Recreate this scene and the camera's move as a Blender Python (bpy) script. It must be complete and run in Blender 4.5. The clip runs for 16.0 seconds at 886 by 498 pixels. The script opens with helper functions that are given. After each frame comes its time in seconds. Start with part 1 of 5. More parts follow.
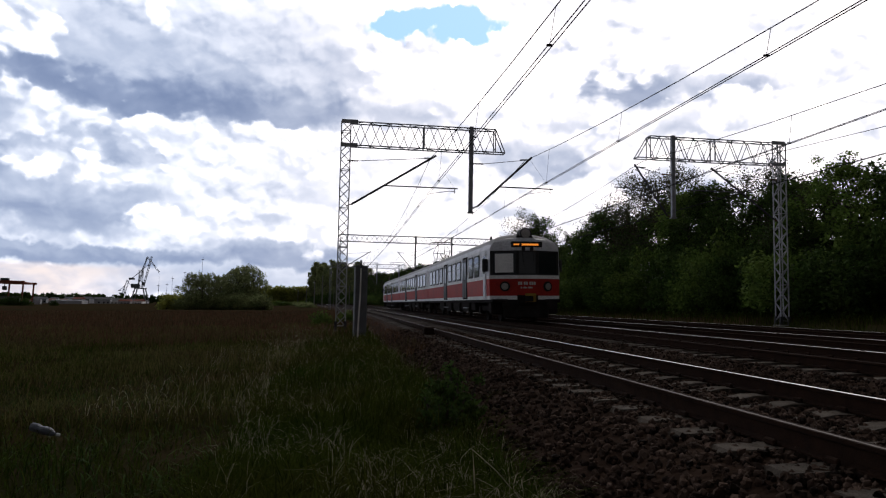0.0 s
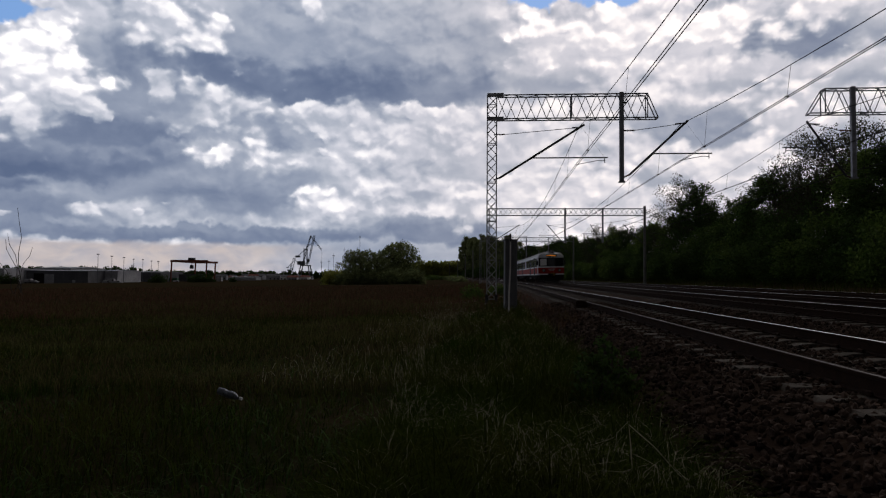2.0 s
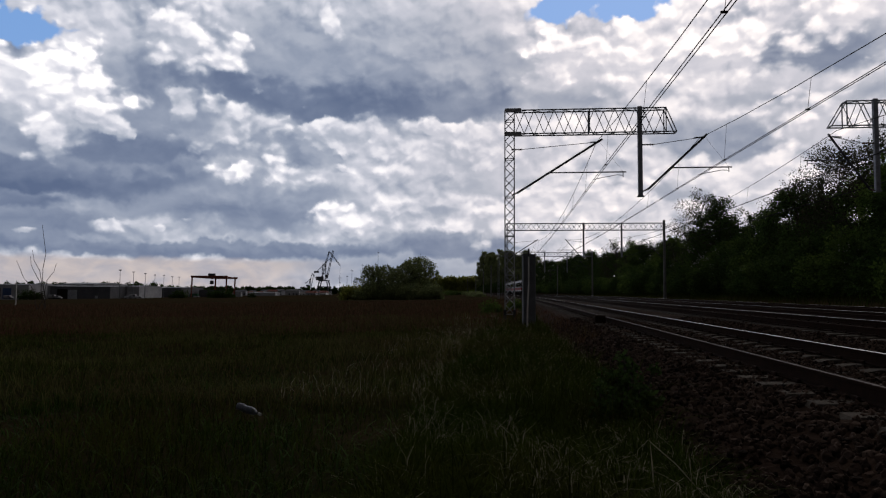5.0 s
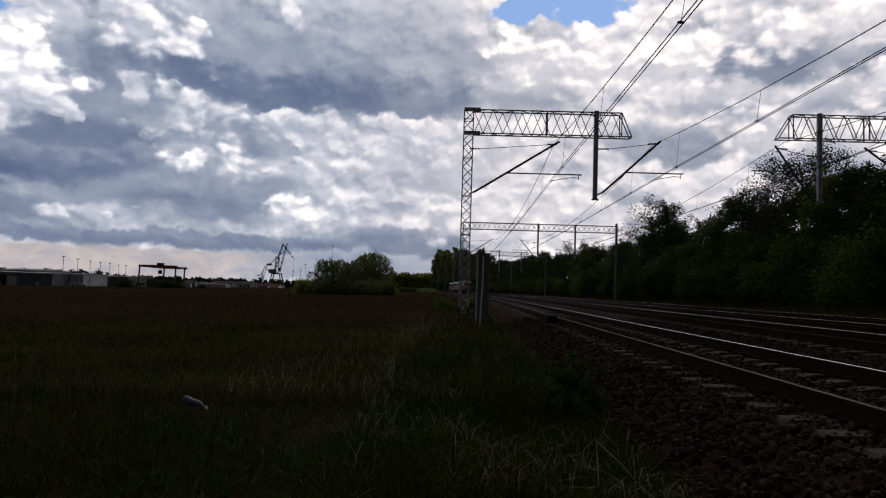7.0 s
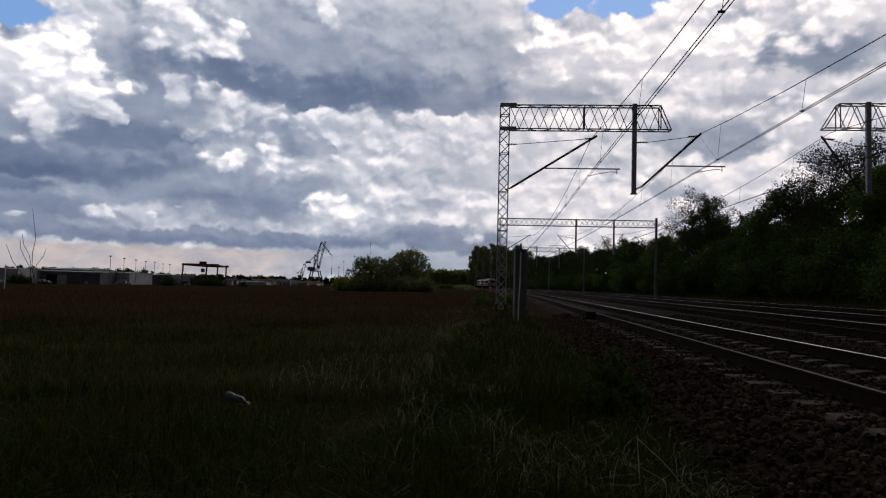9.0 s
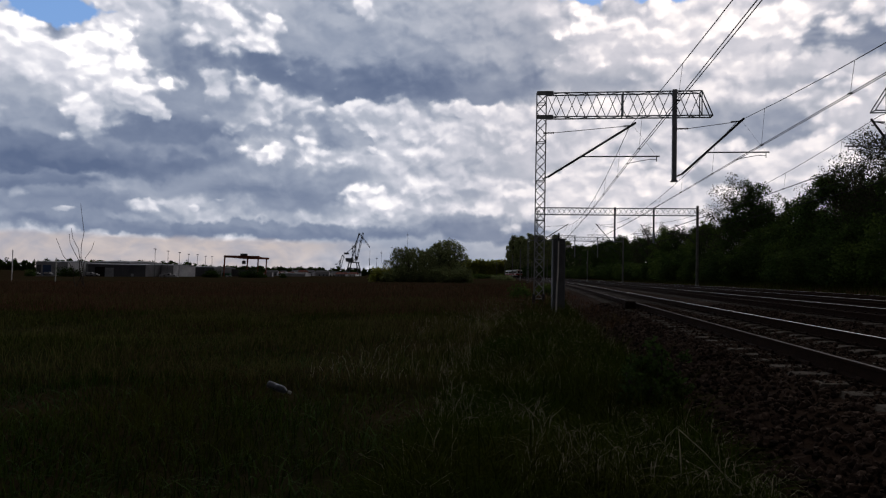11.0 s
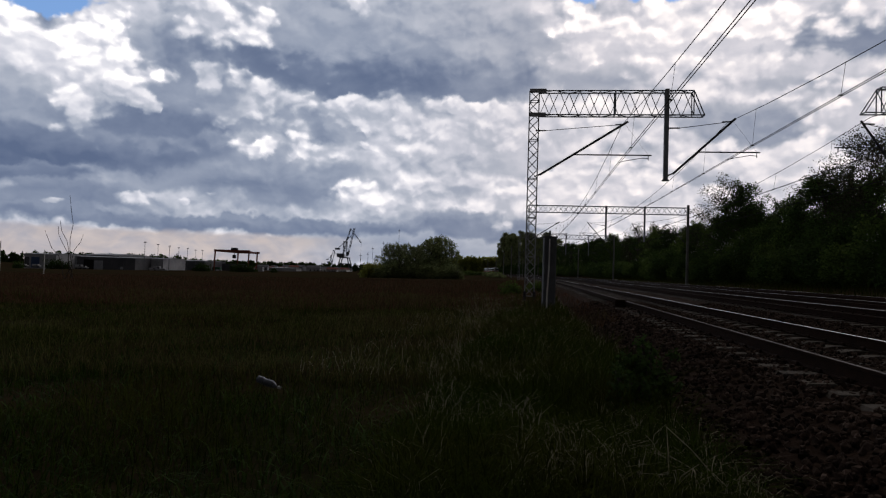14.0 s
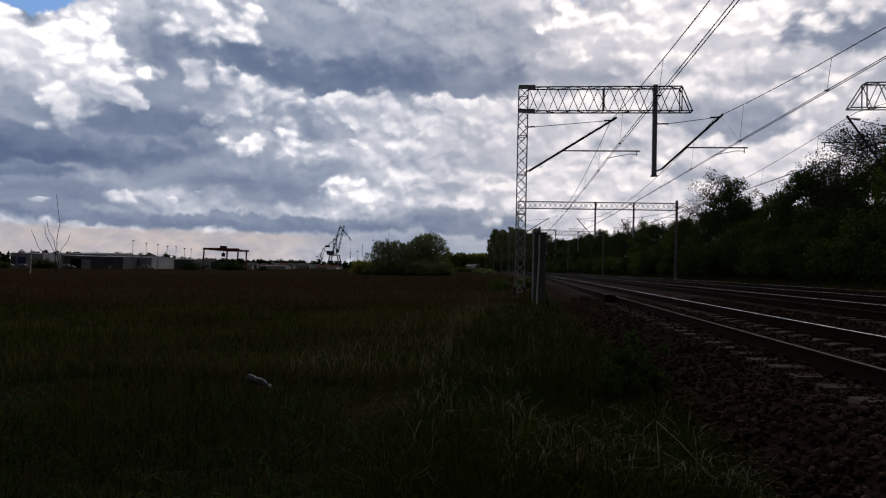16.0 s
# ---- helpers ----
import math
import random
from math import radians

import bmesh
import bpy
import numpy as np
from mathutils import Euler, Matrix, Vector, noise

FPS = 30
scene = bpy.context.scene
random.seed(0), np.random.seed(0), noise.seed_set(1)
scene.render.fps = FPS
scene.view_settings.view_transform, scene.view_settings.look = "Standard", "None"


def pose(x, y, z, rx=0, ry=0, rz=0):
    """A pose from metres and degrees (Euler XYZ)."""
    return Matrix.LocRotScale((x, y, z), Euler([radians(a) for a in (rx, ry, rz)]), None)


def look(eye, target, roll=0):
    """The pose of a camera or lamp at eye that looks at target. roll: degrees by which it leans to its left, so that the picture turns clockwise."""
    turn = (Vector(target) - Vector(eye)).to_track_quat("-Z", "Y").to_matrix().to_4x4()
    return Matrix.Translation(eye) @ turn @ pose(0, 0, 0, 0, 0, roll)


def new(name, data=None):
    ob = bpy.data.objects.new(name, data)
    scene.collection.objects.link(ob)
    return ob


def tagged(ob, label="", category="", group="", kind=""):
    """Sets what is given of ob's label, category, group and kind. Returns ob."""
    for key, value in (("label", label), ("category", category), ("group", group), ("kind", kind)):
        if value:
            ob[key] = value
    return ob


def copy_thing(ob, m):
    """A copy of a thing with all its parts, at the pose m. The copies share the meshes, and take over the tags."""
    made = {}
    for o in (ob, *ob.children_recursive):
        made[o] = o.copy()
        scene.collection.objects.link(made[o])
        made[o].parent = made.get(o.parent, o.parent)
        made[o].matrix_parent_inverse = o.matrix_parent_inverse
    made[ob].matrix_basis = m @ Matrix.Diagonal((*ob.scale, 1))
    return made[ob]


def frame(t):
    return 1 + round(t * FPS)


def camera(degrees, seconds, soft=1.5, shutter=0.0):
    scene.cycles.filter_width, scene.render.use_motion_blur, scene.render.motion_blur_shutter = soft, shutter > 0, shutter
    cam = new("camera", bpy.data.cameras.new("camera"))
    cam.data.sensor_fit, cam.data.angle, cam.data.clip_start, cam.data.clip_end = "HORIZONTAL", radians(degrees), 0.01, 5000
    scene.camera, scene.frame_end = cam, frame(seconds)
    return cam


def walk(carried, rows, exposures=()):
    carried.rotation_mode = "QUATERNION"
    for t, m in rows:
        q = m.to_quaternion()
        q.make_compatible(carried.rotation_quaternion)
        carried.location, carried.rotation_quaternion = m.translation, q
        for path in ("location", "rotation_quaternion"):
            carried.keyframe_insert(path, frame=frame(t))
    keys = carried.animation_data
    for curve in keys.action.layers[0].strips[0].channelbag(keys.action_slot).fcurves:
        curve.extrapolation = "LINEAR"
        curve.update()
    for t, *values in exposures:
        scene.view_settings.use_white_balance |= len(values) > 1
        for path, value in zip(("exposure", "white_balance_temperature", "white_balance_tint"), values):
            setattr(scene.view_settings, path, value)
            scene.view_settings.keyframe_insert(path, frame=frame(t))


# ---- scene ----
EYE = 0.74  # the lens above the rail tops of the first track
cam = camera(65.45, 16.0, soft=1.2)
PATH = [
    (0.0, pose(0, 0, EYE, 94.66, -1.04, -8.55)),
    (0.5, pose(0, 0, EYE, 93.15, -1.78, -3.41)),
    (1.0, pose(0, 0, EYE, 93.19, -0.41, -1.01)),
    (1.5, pose(0, 0, EYE, 92.80, -0.06, 1.87)),
    (2.0, pose(0, 0, EYE, 92.30, -0.37, 3.86)),
    (2.5, pose(0, 0, EYE, 92.67, -0.84, 4.53)),
    (3.0, pose(0, 0, EYE, 92.78, -0.55, 5.18)),
    (3.5, pose(0, 0, EYE, 92.42, -0.67, 5.39)),
    (4.0, pose(0, 0, EYE, 93.24, -0.31, 5.52)),
    (6.3, pose(0, 0, EYE, 93.84, -0.85, 4.57)),
    (6.5, pose(0, 0, EYE, 94.20, -1.33, 3.37)),
    (7.0, pose(0, 0, EYE, 93.37, -1.84, 1.56)),
    (7.5, pose(0, 0, EYE, 93.36, -1.70, 2.95)),
    (8.0, pose(0, 0, EYE, 92.69, -1.90, 3.85)),
    (8.5, pose(0, 0, EYE, 92.54, -1.90, 5.16)),
    (9.0, pose(0, 0, EYE, 92.99, -1.51, 4.66)),
    (9.5, pose(0, 0, EYE, 92.06, -1.35, 4.71)),
    (10.0, pose(0, 0, EYE, 91.84, -1.44, 7.18)),
    (10.2, pose(0, 0, EYE, 91.84, -1.16, 7.99)),
    (12.3, pose(0, 0, EYE, 92.54, -1.26, 7.17)),
    (12.5, pose(0, 0, EYE, 92.44, -1.35, 7.22)),
    (13.0, pose(0, 0, EYE, 92.76, -1.51, 7.37)),
    (13.5, pose(0, 0, EYE, 92.52, -1.69, 7.41)),
    (14.0, pose(0, 0, EYE, 91.84, -1.77, 7.02)),
    (14.5, pose(0, 0, EYE, 91.96, -1.82, 6.95)),
    (15.0, pose(0, 0, EYE, 91.68, -1.88, 6.22)),
    (15.5, pose(0, 0, EYE, 91.58, -1.50, 6.23)),
    (16.0, pose(0, 0, EYE, 91.59, -1.36, 6.20)),
]
EXPOSURES = [(0.0, 0.8), (0.3, 0.56), (0.6, 0.3), (1.0, 0.1), (1.5, 0.0), (16.0, 0.0)]
walk(cam, PATH, EXPOSURES)

# ---------------------------------------------------------------- world and sun
SUN_AZ, SUN_EL = 20.0, 52.0  # degrees, clockwise from the track's way


# clouds: degrees to the right of the line, degrees up, half breadth, half height, tone of the top, tone of the base
DECK_CLOUDS = [(-21.4, 7.1, 9.3, 2.9, 0.64, 0.54), (-29.2, 7.9, 7.2, 2.4, 0.68, 0.59), (-28.2, 14.8, 5.7, 5.4, 0.72, 0.59), (-38.4, 11.6, 5.5, 1.9, 0.72, 0.59), (-14.4, 17.1, 17.1, 4.4, 0.62, 0.45), (-6.9, 19.4, 8.5, 4.6, 0.74, 0.59), (-18.3, 19.6, 6.3, 2.9, 0.7, 0.61), (-3.5, 16.6, 6.0, 2.8, 0.68, 0.53), (-36.9, 9.0, 13.5, 2.4, 0.6, 0.44), (-38.2, 7.7, 7.2, 1.7, 0.49, 0.41), (-29.7, 10.9, 7.2, 1.5, 0.56, 0.47)]
LOW_DECK_CLOUDS = [(-36.5, 4.8, 9.0, 1.5, 0.58, 0.54), (-9.0, 2.1, 11.0, 1.7, 0.67, 0.62), (-24.8, 3.3, 23.7, 0.8, 0.55, 0.5), (-38.2, 6.2, 5.6, 0.8, 0.53, 0.48), (-5.2, 4.0, 7.0, 1.1, 0.59, 0.5), (22.8, 17.9, 6.1, 2.1, 0.63, 0.52), (16.8, 12.0, 6.7, 1.9, 0.69, 0.58), (5.3, 15.8, 5.0, 1.7, 0.75, 0.64), (21.0, 15.0, 4.4, 1.6, 0.77, 0.66), (31.5, 17.0, 4.3, 1.3, 0.67, 0.58), (29.1, 14.4, 5.2, 1.3, 0.75, 0.66), (13.2, 8.1, 3.7, 1.1, 0.77, 0.66), (-18.0, 11.4, 3.2, 1.9, 0.63, 0.54), (26.6, 10.2, 6.5, 1.9, 0.75, 0.64), (-0.1, 9.1, 4.2, 1.4, 0.77, 0.68)]
HEAPED_CLOUDS = [(-37.5, 14.9, 5.9, 3.7, 1.16, 0.9), (-34.3, 13.6, 4.3, 3.5, 1.16, 0.9), (-39.6, 16.2, 3.2, 2.2, 1.16, 0.9), (-32.7, 12.0, 2.8, 1.1, 0.92, 0.74), (-25.8, 19.1, 3.8, 2.7, 1.02, 0.8), (-23.5, 18.5, 2.0, 1.7, 1.08, 0.84), (-27.8, 20.1, 2.4, 1.6, 1.0, 0.84), (-14.6, 21.5, 1.3, 1.5, 0.95, 0.84), (-22.9, 13.4, 2.9, 1.8, 0.96, 0.76), (-20.7, 12.0, 5.7, 2.1, 0.88, 0.68), (-15.9, 12.1, 3.9, 2.4, 0.96, 0.72), (-12.9, 13.2, 6.3, 1.2, 0.92, 0.76), (-17.8, 9.1, 2.4, 1.5, 1.0, 0.74), (-22.3, 9.2, 2.2, 0.9, 1.05, 0.86), (-10.2, 10.2, 3.0, 1.1, 1.02, 0.78)]
SMALL_HEAPED_CLOUDS = [(-26.0, 14.0, 1.1, 1.4, 0.86, 0.72), (-12.7, 5.6, 3.5, 1.8, 1.04, 0.8), (-9.4, 6.7, 2.4, 1.2, 0.96, 0.76), (-14.5, 5.0, 1.9, 1.1, 1.02, 0.84), (-1.9, 5.6, 2.1, 2.0, 0.94, 0.76), (-31.7, 4.8, 2.2, 0.6, 0.94, 0.74), (-36.7, 4.3, 0.8, 0.2, 0.88, 0.76), (-27.8, 4.9, 0.6, 0.3, 0.9, 0.76), (-25.9, 5.6, 0.6, 0.3, 0.9, 0.76), (-39.7, 5.3, 0.7, 0.4, 0.82, 0.7), (-6.6, 7.0, 2.8, 1.2, 0.84, 0.7)]
EAST_HEAPED_CLOUDS = [(5.2, 19.2, 4.0, 2.5, 1.1, 0.86), (11.0, 19.2, 6.3, 3.4, 1.05, 0.9), (-4.4, 11.6, 6.4, 2.2, 0.92, 0.78), (-6.3, 13.5, 4.8, 0.9, 0.95, 0.82), (5.0, 7.5, 3.6, 2.6, 0.96, 0.86), (8.7, 7.7, 3.1, 2.6, 0.97, 0.86), (17.2, 18.3, 6.6, 3.1, 1.06, 0.88), (22.5, 12.9, 4.8, 2.2, 0.95, 0.82), (26.3, 19.9, 5.6, 1.8, 1.05, 0.9), (32.7, 15.2, 4.7, 1.6, 1.04, 0.9), (20.3, 8.6, 5.4, 2.4, 0.95, 0.86), (2.2, 11.9, 4.1, 2.6, 0.92, 0.82), (0.9, 5.9, 2.6, 2.1, 0.95, 0.85), (29.7, 11.7, 5.0, 1.8, 0.98, 0.86)]
BLUE_GAPS = [(-38.3, 18.6, 3.4, 1.1), (5.2, 22.5, 3.0, 1.2), (9.8, 22.7, 3.2, 1.3)]


def sky_world():
    world = bpy.data.worlds.new("sky")
    scene.world = world
    world.use_nodes = True
    nt = world.node_tree
    nt.nodes.clear()
    N, L = nt.nodes.new, nt.links.new

    def feed(n, i, v):
        if isinstance(v, (int, float, tuple)):
            n.inputs[i].default_value = v
        else:
            L(v, n.inputs[i])

    def val(op, *args):
        n = N("ShaderNodeMath")
        n.operation = op
        for i, v in enumerate(args):
            feed(n, i, v)
        return n.outputs[0]

    def vec(op, *args):
        n = N("ShaderNodeVectorMath")
        n.operation = op
        for i, v in enumerate(args):
            feed(n, i, v)
        return n.outputs["Value" if op in ("DOT_PRODUCT", "LENGTH") else "Vector"]

    def smooth(v, a, b, c=0.0, d=1.0):
        n = N("ShaderNodeMapRange")
        n.interpolation_type = "SMOOTHSTEP"
        feed(n, "Value", v)
        for key, q in (("From Min", a), ("From Max", b), ("To Min", c), ("To Max", d)):
            n.inputs[key].default_value = q
        return n.outputs[0]

    def mix(fac, a, b):
        n = N("ShaderNodeMix")
        n.data_type = "RGBA"
        feed(n, "Factor", fac)
        for key, q in (("A", a), ("B", b)):
            if isinstance(q, tuple):
                n.inputs[key].default_value = (*q, 1)
            else:
                L(q, n.inputs[key])
        return n.outputs["Result"]

    def fbm(p, scale, detail, rough, seed, distort=0.0):
        n = N("ShaderNodeTexNoise")
        n.noise_dimensions = "3D"
        L(vec("MULTIPLY_ADD", p, (scale, scale, scale), (seed, seed * 0.7, seed * 1.3)), n.inputs["Vector"])
        n.inputs["Scale"].default_value = 1.0
        n.inputs["Detail"].default_value, n.inputs["Roughness"].default_value = detail, rough
        n.inputs["Distortion"].default_value = distort
        return n

    co = N("ShaderNodeTexCoord").outputs["Generated"]
    xyz = N("ShaderNodeSeparateXYZ")
    L(co, xyz.inputs[0])
    az = val("MULTIPLY", val("ARCTAN2", xyz.outputs[0], xyz.outputs[1]), 57.2958)
    el = val("MULTIPLY", val("ARCSINE", xyz.outputs[2]), 57.2958)
    comb = N("ShaderNodeCombineXYZ")
    L(az, comb.inputs[0])
    L(el, comb.inputs[1])
    p = comb.outputs[0]
    # ragged edges: the plan is bent by noise at three sizes before the clouds are laid out
    half = (0.5, 0.5, 0.5)
    w1 = vec("SUBTRACT", fbm(p, 0.20, 3, 0.5, 3.0).outputs["Color"], half)
    w2 = vec("SUBTRACT", fbm(p, 0.6, 3, 0.5, 31.0).outputs["Color"], half)
    w3 = vec("SUBTRACT", fbm(p, 2.0, 3, 0.45, 17.0).outputs["Color"], half)
    fine = vec("MULTIPLY_ADD", w3, (0.45, 0.35, 0.0), vec("MULTIPLY_ADD", w2, (0.9, 0.6, 0.0), p))
    q = vec("MULTIPLY_ADD", w2, (1.6, 1.2, 0.0), vec("MULTIPLY_ADD", w1, (4.0, 2.2, 0.0), fine))

    def lumps(offset):
        v = N("ShaderNodeTexVoronoi")
        v.voronoi_dimensions, v.feature = "2D", "SMOOTH_F1"
        for key, x in (("Scale", 0.42), ("Detail", 2.0), ("Roughness", 0.5), ("Smoothness", 0.45)):
            v.inputs[key].default_value = x
        L(vec("ADD", vec("MULTIPLY_ADD", w1, (1.5, 1.5, 0.0), vec("MULTIPLY", fine, (0.8, 1.15, 1.0))), offset), v.inputs["Vector"])
        return val("SUBTRACT", 0.42, v.outputs["Distance"])

    here = lumps((0.0, 0.0, 0.0))
    rim = val("SUBTRACT", here, lumps((0.22, 0.55, 0.0)))
    flat = vec("MULTIPLY", p, (1.0, 1.7, 1.0))
    mist = val("SUBTRACT", fbm(flat, 0.15, 4, 0.45, 23.0, 0.4).outputs[0], 0.5)
    wisp = val("SUBTRACT", fbm(flat, 0.45, 4, 0.48, 41.0, 0.5).outputs[0], 0.5)

    def lay(tone, clouds, crisp):
        """Lay each cloud over those before it: soft grey sheets, or heaps with crisp lit lumps."""
        for a, e, w, h, top, base in clouds:
            d = vec("MULTIPLY_ADD", fine if h < 0.75 else q, (1 / w, 1 / h, 0.0), (-a / w, -e / h, 0.0))
            inside = val("SUBTRACT", 1.0, vec("LENGTH", d))
            up = vec("DOT_PRODUCT", d, (0.0, 1.0, 0.0))
            if crisp:
                cover = smooth(val("MULTIPLY_ADD", here, 1.0, val("MULTIPLY_ADD", mist, 0.7, inside)), -0.38, 0.28)
                own = val("MULTIPLY_ADD", wisp, 0.18, smooth(val("MULTIPLY_ADD", rim, 1.7, val("MULTIPLY_ADD", here, 0.6, val("MULTIPLY", up, 0.7))), -0.8, 0.95, base - 0.07, top))
            else:
                cover = smooth(val("MULTIPLY_ADD", wisp, 0.5, val("MULTIPLY_ADD", mist, 1.0, inside)), -0.15, 0.42)
                own = val("MULTIPLY_ADD", wisp, 0.14, val("MULTIPLY_ADD", mist, 0.16, smooth(val("MULTIPLY_ADD", rim, 0.8, up), -0.5, 0.8, base, top)))
            tone = val("MULTIPLY_ADD", cover, val("SUBTRACT", own, tone), tone)
        return tone

    tone = val("ADD", smooth(az, -16.0, 8.0, 0.77, 0.85), val("ADD", val("MULTIPLY", mist, 0.5), val("MULTIPLY_ADD", wisp, 0.25, val("MULTIPLY", rim, 0.25))))
    tone = lay(tone, DECK_CLOUDS, False)
    tone = lay(tone, LOW_DECK_CLOUDS, False)
    tone = lay(tone, HEAPED_CLOUDS, True)
    tone = lay(tone, SMALL_HEAPED_CLOUDS, True)
    tone = lay(tone, EAST_HEAPED_CLOUDS, True)
    ramp = N("ShaderNodeValToRGB")
    stops = ((0.40, (0.100, 0.140, 0.236)), (0.50, (0.166, 0.212, 0.312)), (0.60, (0.275, 0.325, 0.420)), (0.70, (0.415, 0.460, 0.54)),
             (0.80, (0.575, 0.605, 0.68)), (0.90, (0.77, 0.785, 0.835)), (1.0, (0.98, 0.98, 0.99)), (1.1, (1.14, 1.13, 1.12)))
    el_ = ramp.color_ramp.elements
    for k, (x, c) in enumerate(stops):
        stop = el_[k] if k < 2 else el_.new(0.9999)
        stop.position, stop.color = (x - 0.4) / 0.7, (*c, 1)
    L(val("MULTIPLY_ADD", tone, 1 / 0.7, -0.4 / 0.7), ramp.inputs[0])
    cloud = ramp.outputs[0]
    cloud = mix(smooth(az, -18.0, 6.0), cloud, vec("MULTIPLY", cloud, (1.05, 1.0, 0.965)))
    # warm band under the clouds, over the harbour
    warm = val("MULTIPLY", smooth(val("MULTIPLY_ADD", wisp, 0.8, el), 2.7, 2.2), smooth(az, -10.0, -22.0))
    band = mix(smooth(val("MULTIPLY_ADD", mist, 0.6, wisp), -0.22, 0.26), (0.36, 0.36, 0.41), (0.54, 0.475, 0.445))
    cloud = mix(val("MULTIPLY", warm, 0.9), cloud, band)
    sky = N("ShaderNodeTexSky")
    sky.sky_type, sky.sun_disc = "NISHITA", False
    sky.sun_elevation, sky.sun_rotation = radians(SUN_EL), radians(SUN_AZ)
    clear = mix(0.6, vec("MULTIPLY", sky.outputs[0], (0.09, 0.09, 0.09)), (0.17, 0.38, 0.80))
    hole = None
    for a, e, w, h in BLUE_GAPS:
        r = vec("LENGTH", vec("MULTIPLY_ADD", fine if h < 0.75 else q, (1 / w, 1 / h, 0.0), (-a / w, -e / h, 0.0)))
        one = smooth(val("MULTIPLY_ADD", here, -0.5, val("SUBTRACT", 1.0, r)), 0.0, 0.3)
        hole = one if hole is None else val("MAXIMUM", hole, one)
    cloud = mix(hole, cloud, clear)
    # the unseen sky overhead and behind is dimmed, to keep the ground dark
    unseen_dim = val("MULTIPLY", smooth(el, 26.0, 52.0, 1.0, ZENITH), smooth(val("ABSOLUTE", az), 48.0, 100.0, 1.0, BEHIND))
    bg = N("ShaderNodeBackground")
    L(vec("MULTIPLY", cloud, (1.085, 1.055, 1.06)), bg.inputs[0])
    L(unseen_dim, bg.inputs[1])
    out = N("ShaderNodeOutputWorld")
    L(bg.outputs[0], out.inputs[0])


# strength left to the unseen sky, set low to cut the ground's light
ZENITH, BEHIND = 0.08, 0.13
sky_world()
sun = new("sun", bpy.data.lights.new("sun", "SUN"))
sun.data.energy, sun.data.angle, sun.data.color = 0.34, radians(20), (1.0, 0.95, 0.88)
sun.matrix_world = look((60 * math.sin(radians(SUN_AZ)), 60 * math.cos(radians(SUN_AZ)), 80), (0, 0, 0))


# ---------------------------------------------------------------- materials
def material(name, color, color2=None, scale=4.0, rough=0.8, metal=0.0, bump=0.3, fine=None, per_object=0.0, island=0.0, detail=6, spec=0.3, translucent=0.0, emit=None):
    """Two colours mixed by coarse noise, a finer grain on top, and a bump from the grain."""
    m = bpy.data.materials.new(name)
    m.use_nodes = True
    nt = m.node_tree
    N, L = nt.nodes.new, nt.links.new
    bsdf = nt.nodes["Principled BSDF"]
    bsdf.inputs["Roughness"].default_value = rough
    bsdf.inputs["Metallic"].default_value = metal
    bsdf.inputs["Specular IOR Level"].default_value = spec
    if emit:
        bsdf.inputs["Emission Color"].default_value = (*emit[:3], 1)
        bsdf.inputs["Emission Strength"].default_value = emit[3]
    color2 = color2 or tuple(c * 0.72 for c in color)
    co = N("ShaderNodeTexCoord").outputs["Object"]
    big = N("ShaderNodeTexNoise")
    big.inputs["Scale"].default_value = scale
    big.inputs["Detail"].default_value = detail
    big.inputs["Roughness"].default_value = 0.6
    L(co, big.inputs["Vector"])
    small = N("ShaderNodeTexNoise")
    small.inputs["Scale"].default_value = fine or scale * 14
    small.inputs["Detail"].default_value = 4
    L(co, small.inputs["Vector"])
    ramp = N("ShaderNodeValToRGB")
    ramp.color_ramp.elements[0].position, ramp.color_ramp.elements[1].position = 0.36, 0.64
    ramp.color_ramp.elements[0].color, ramp.color_ramp.elements[1].color = (*color, 1), (*color2, 1)
    L(big.outputs[0], ramp.inputs[0])
    hsv = N("ShaderNodeHueSaturation")
    L(ramp.outputs[0], hsv.inputs["Color"])
    grain = N("ShaderNodeMapRange")
    grain.inputs["From Min"].default_value, grain.inputs["From Max"].default_value = 0.3, 0.7
    grain.inputs["To Min"].default_value, grain.inputs["To Max"].default_value = 0.78, 1.22
    L(small.outputs[0], grain.inputs["Value"])
    value = grain.outputs[0]
    for amount, node, socket in ((per_object, "ShaderNodeObjectInfo", "Random"), (island, "ShaderNodeNewGeometry", "Random Per Island")):
        if amount:
            r = N(node).outputs[socket]
            mr = N("ShaderNodeMapRange")
            mr.inputs["To Min"].default_value, mr.inputs["To Max"].default_value = 1 - amount, 1 + amount
            L(r, mr.inputs["Value"])
            mul = N("ShaderNodeMath")
            mul.operation = "MULTIPLY"
            L(value, mul.inputs[0])
            L(mr.outputs[0], mul.inputs[1])
            value = mul.outputs[0]
    L(value, hsv.inputs["Value"])
    L(hsv.outputs[0], bsdf.inputs["Base Color"])
    if bump:
        b = N("ShaderNodeBump")
        b.inputs["Strength"].default_value = bump
        b.inputs["Distance"].default_value = 0.02
        L(small.outputs[0], b.inputs["Height"])
        L(b.outputs[0], bsdf.inputs["Normal"])
    if translucent:
        tr = N("ShaderNodeBsdfTranslucent")
        L(hsv.outputs[0], tr.inputs["Color"])
        mix = N("ShaderNodeMixShader")
        mix.inputs[0].default_value = translucent
        L(bsdf.outputs[0], mix.inputs[1])
        L(tr.outputs[0], mix.inputs[2])
        L(mix.outputs[0], nt.nodes["Material Output"].inputs["Surface"])
    return m


def glass(name, color=(0.02, 0.025, 0.03), rough=0.08):
    m = material(name, color, tuple(c * 1.3 for c in color), 2.0, rough, 0.0, 0.0, spec=0.35)
    return m


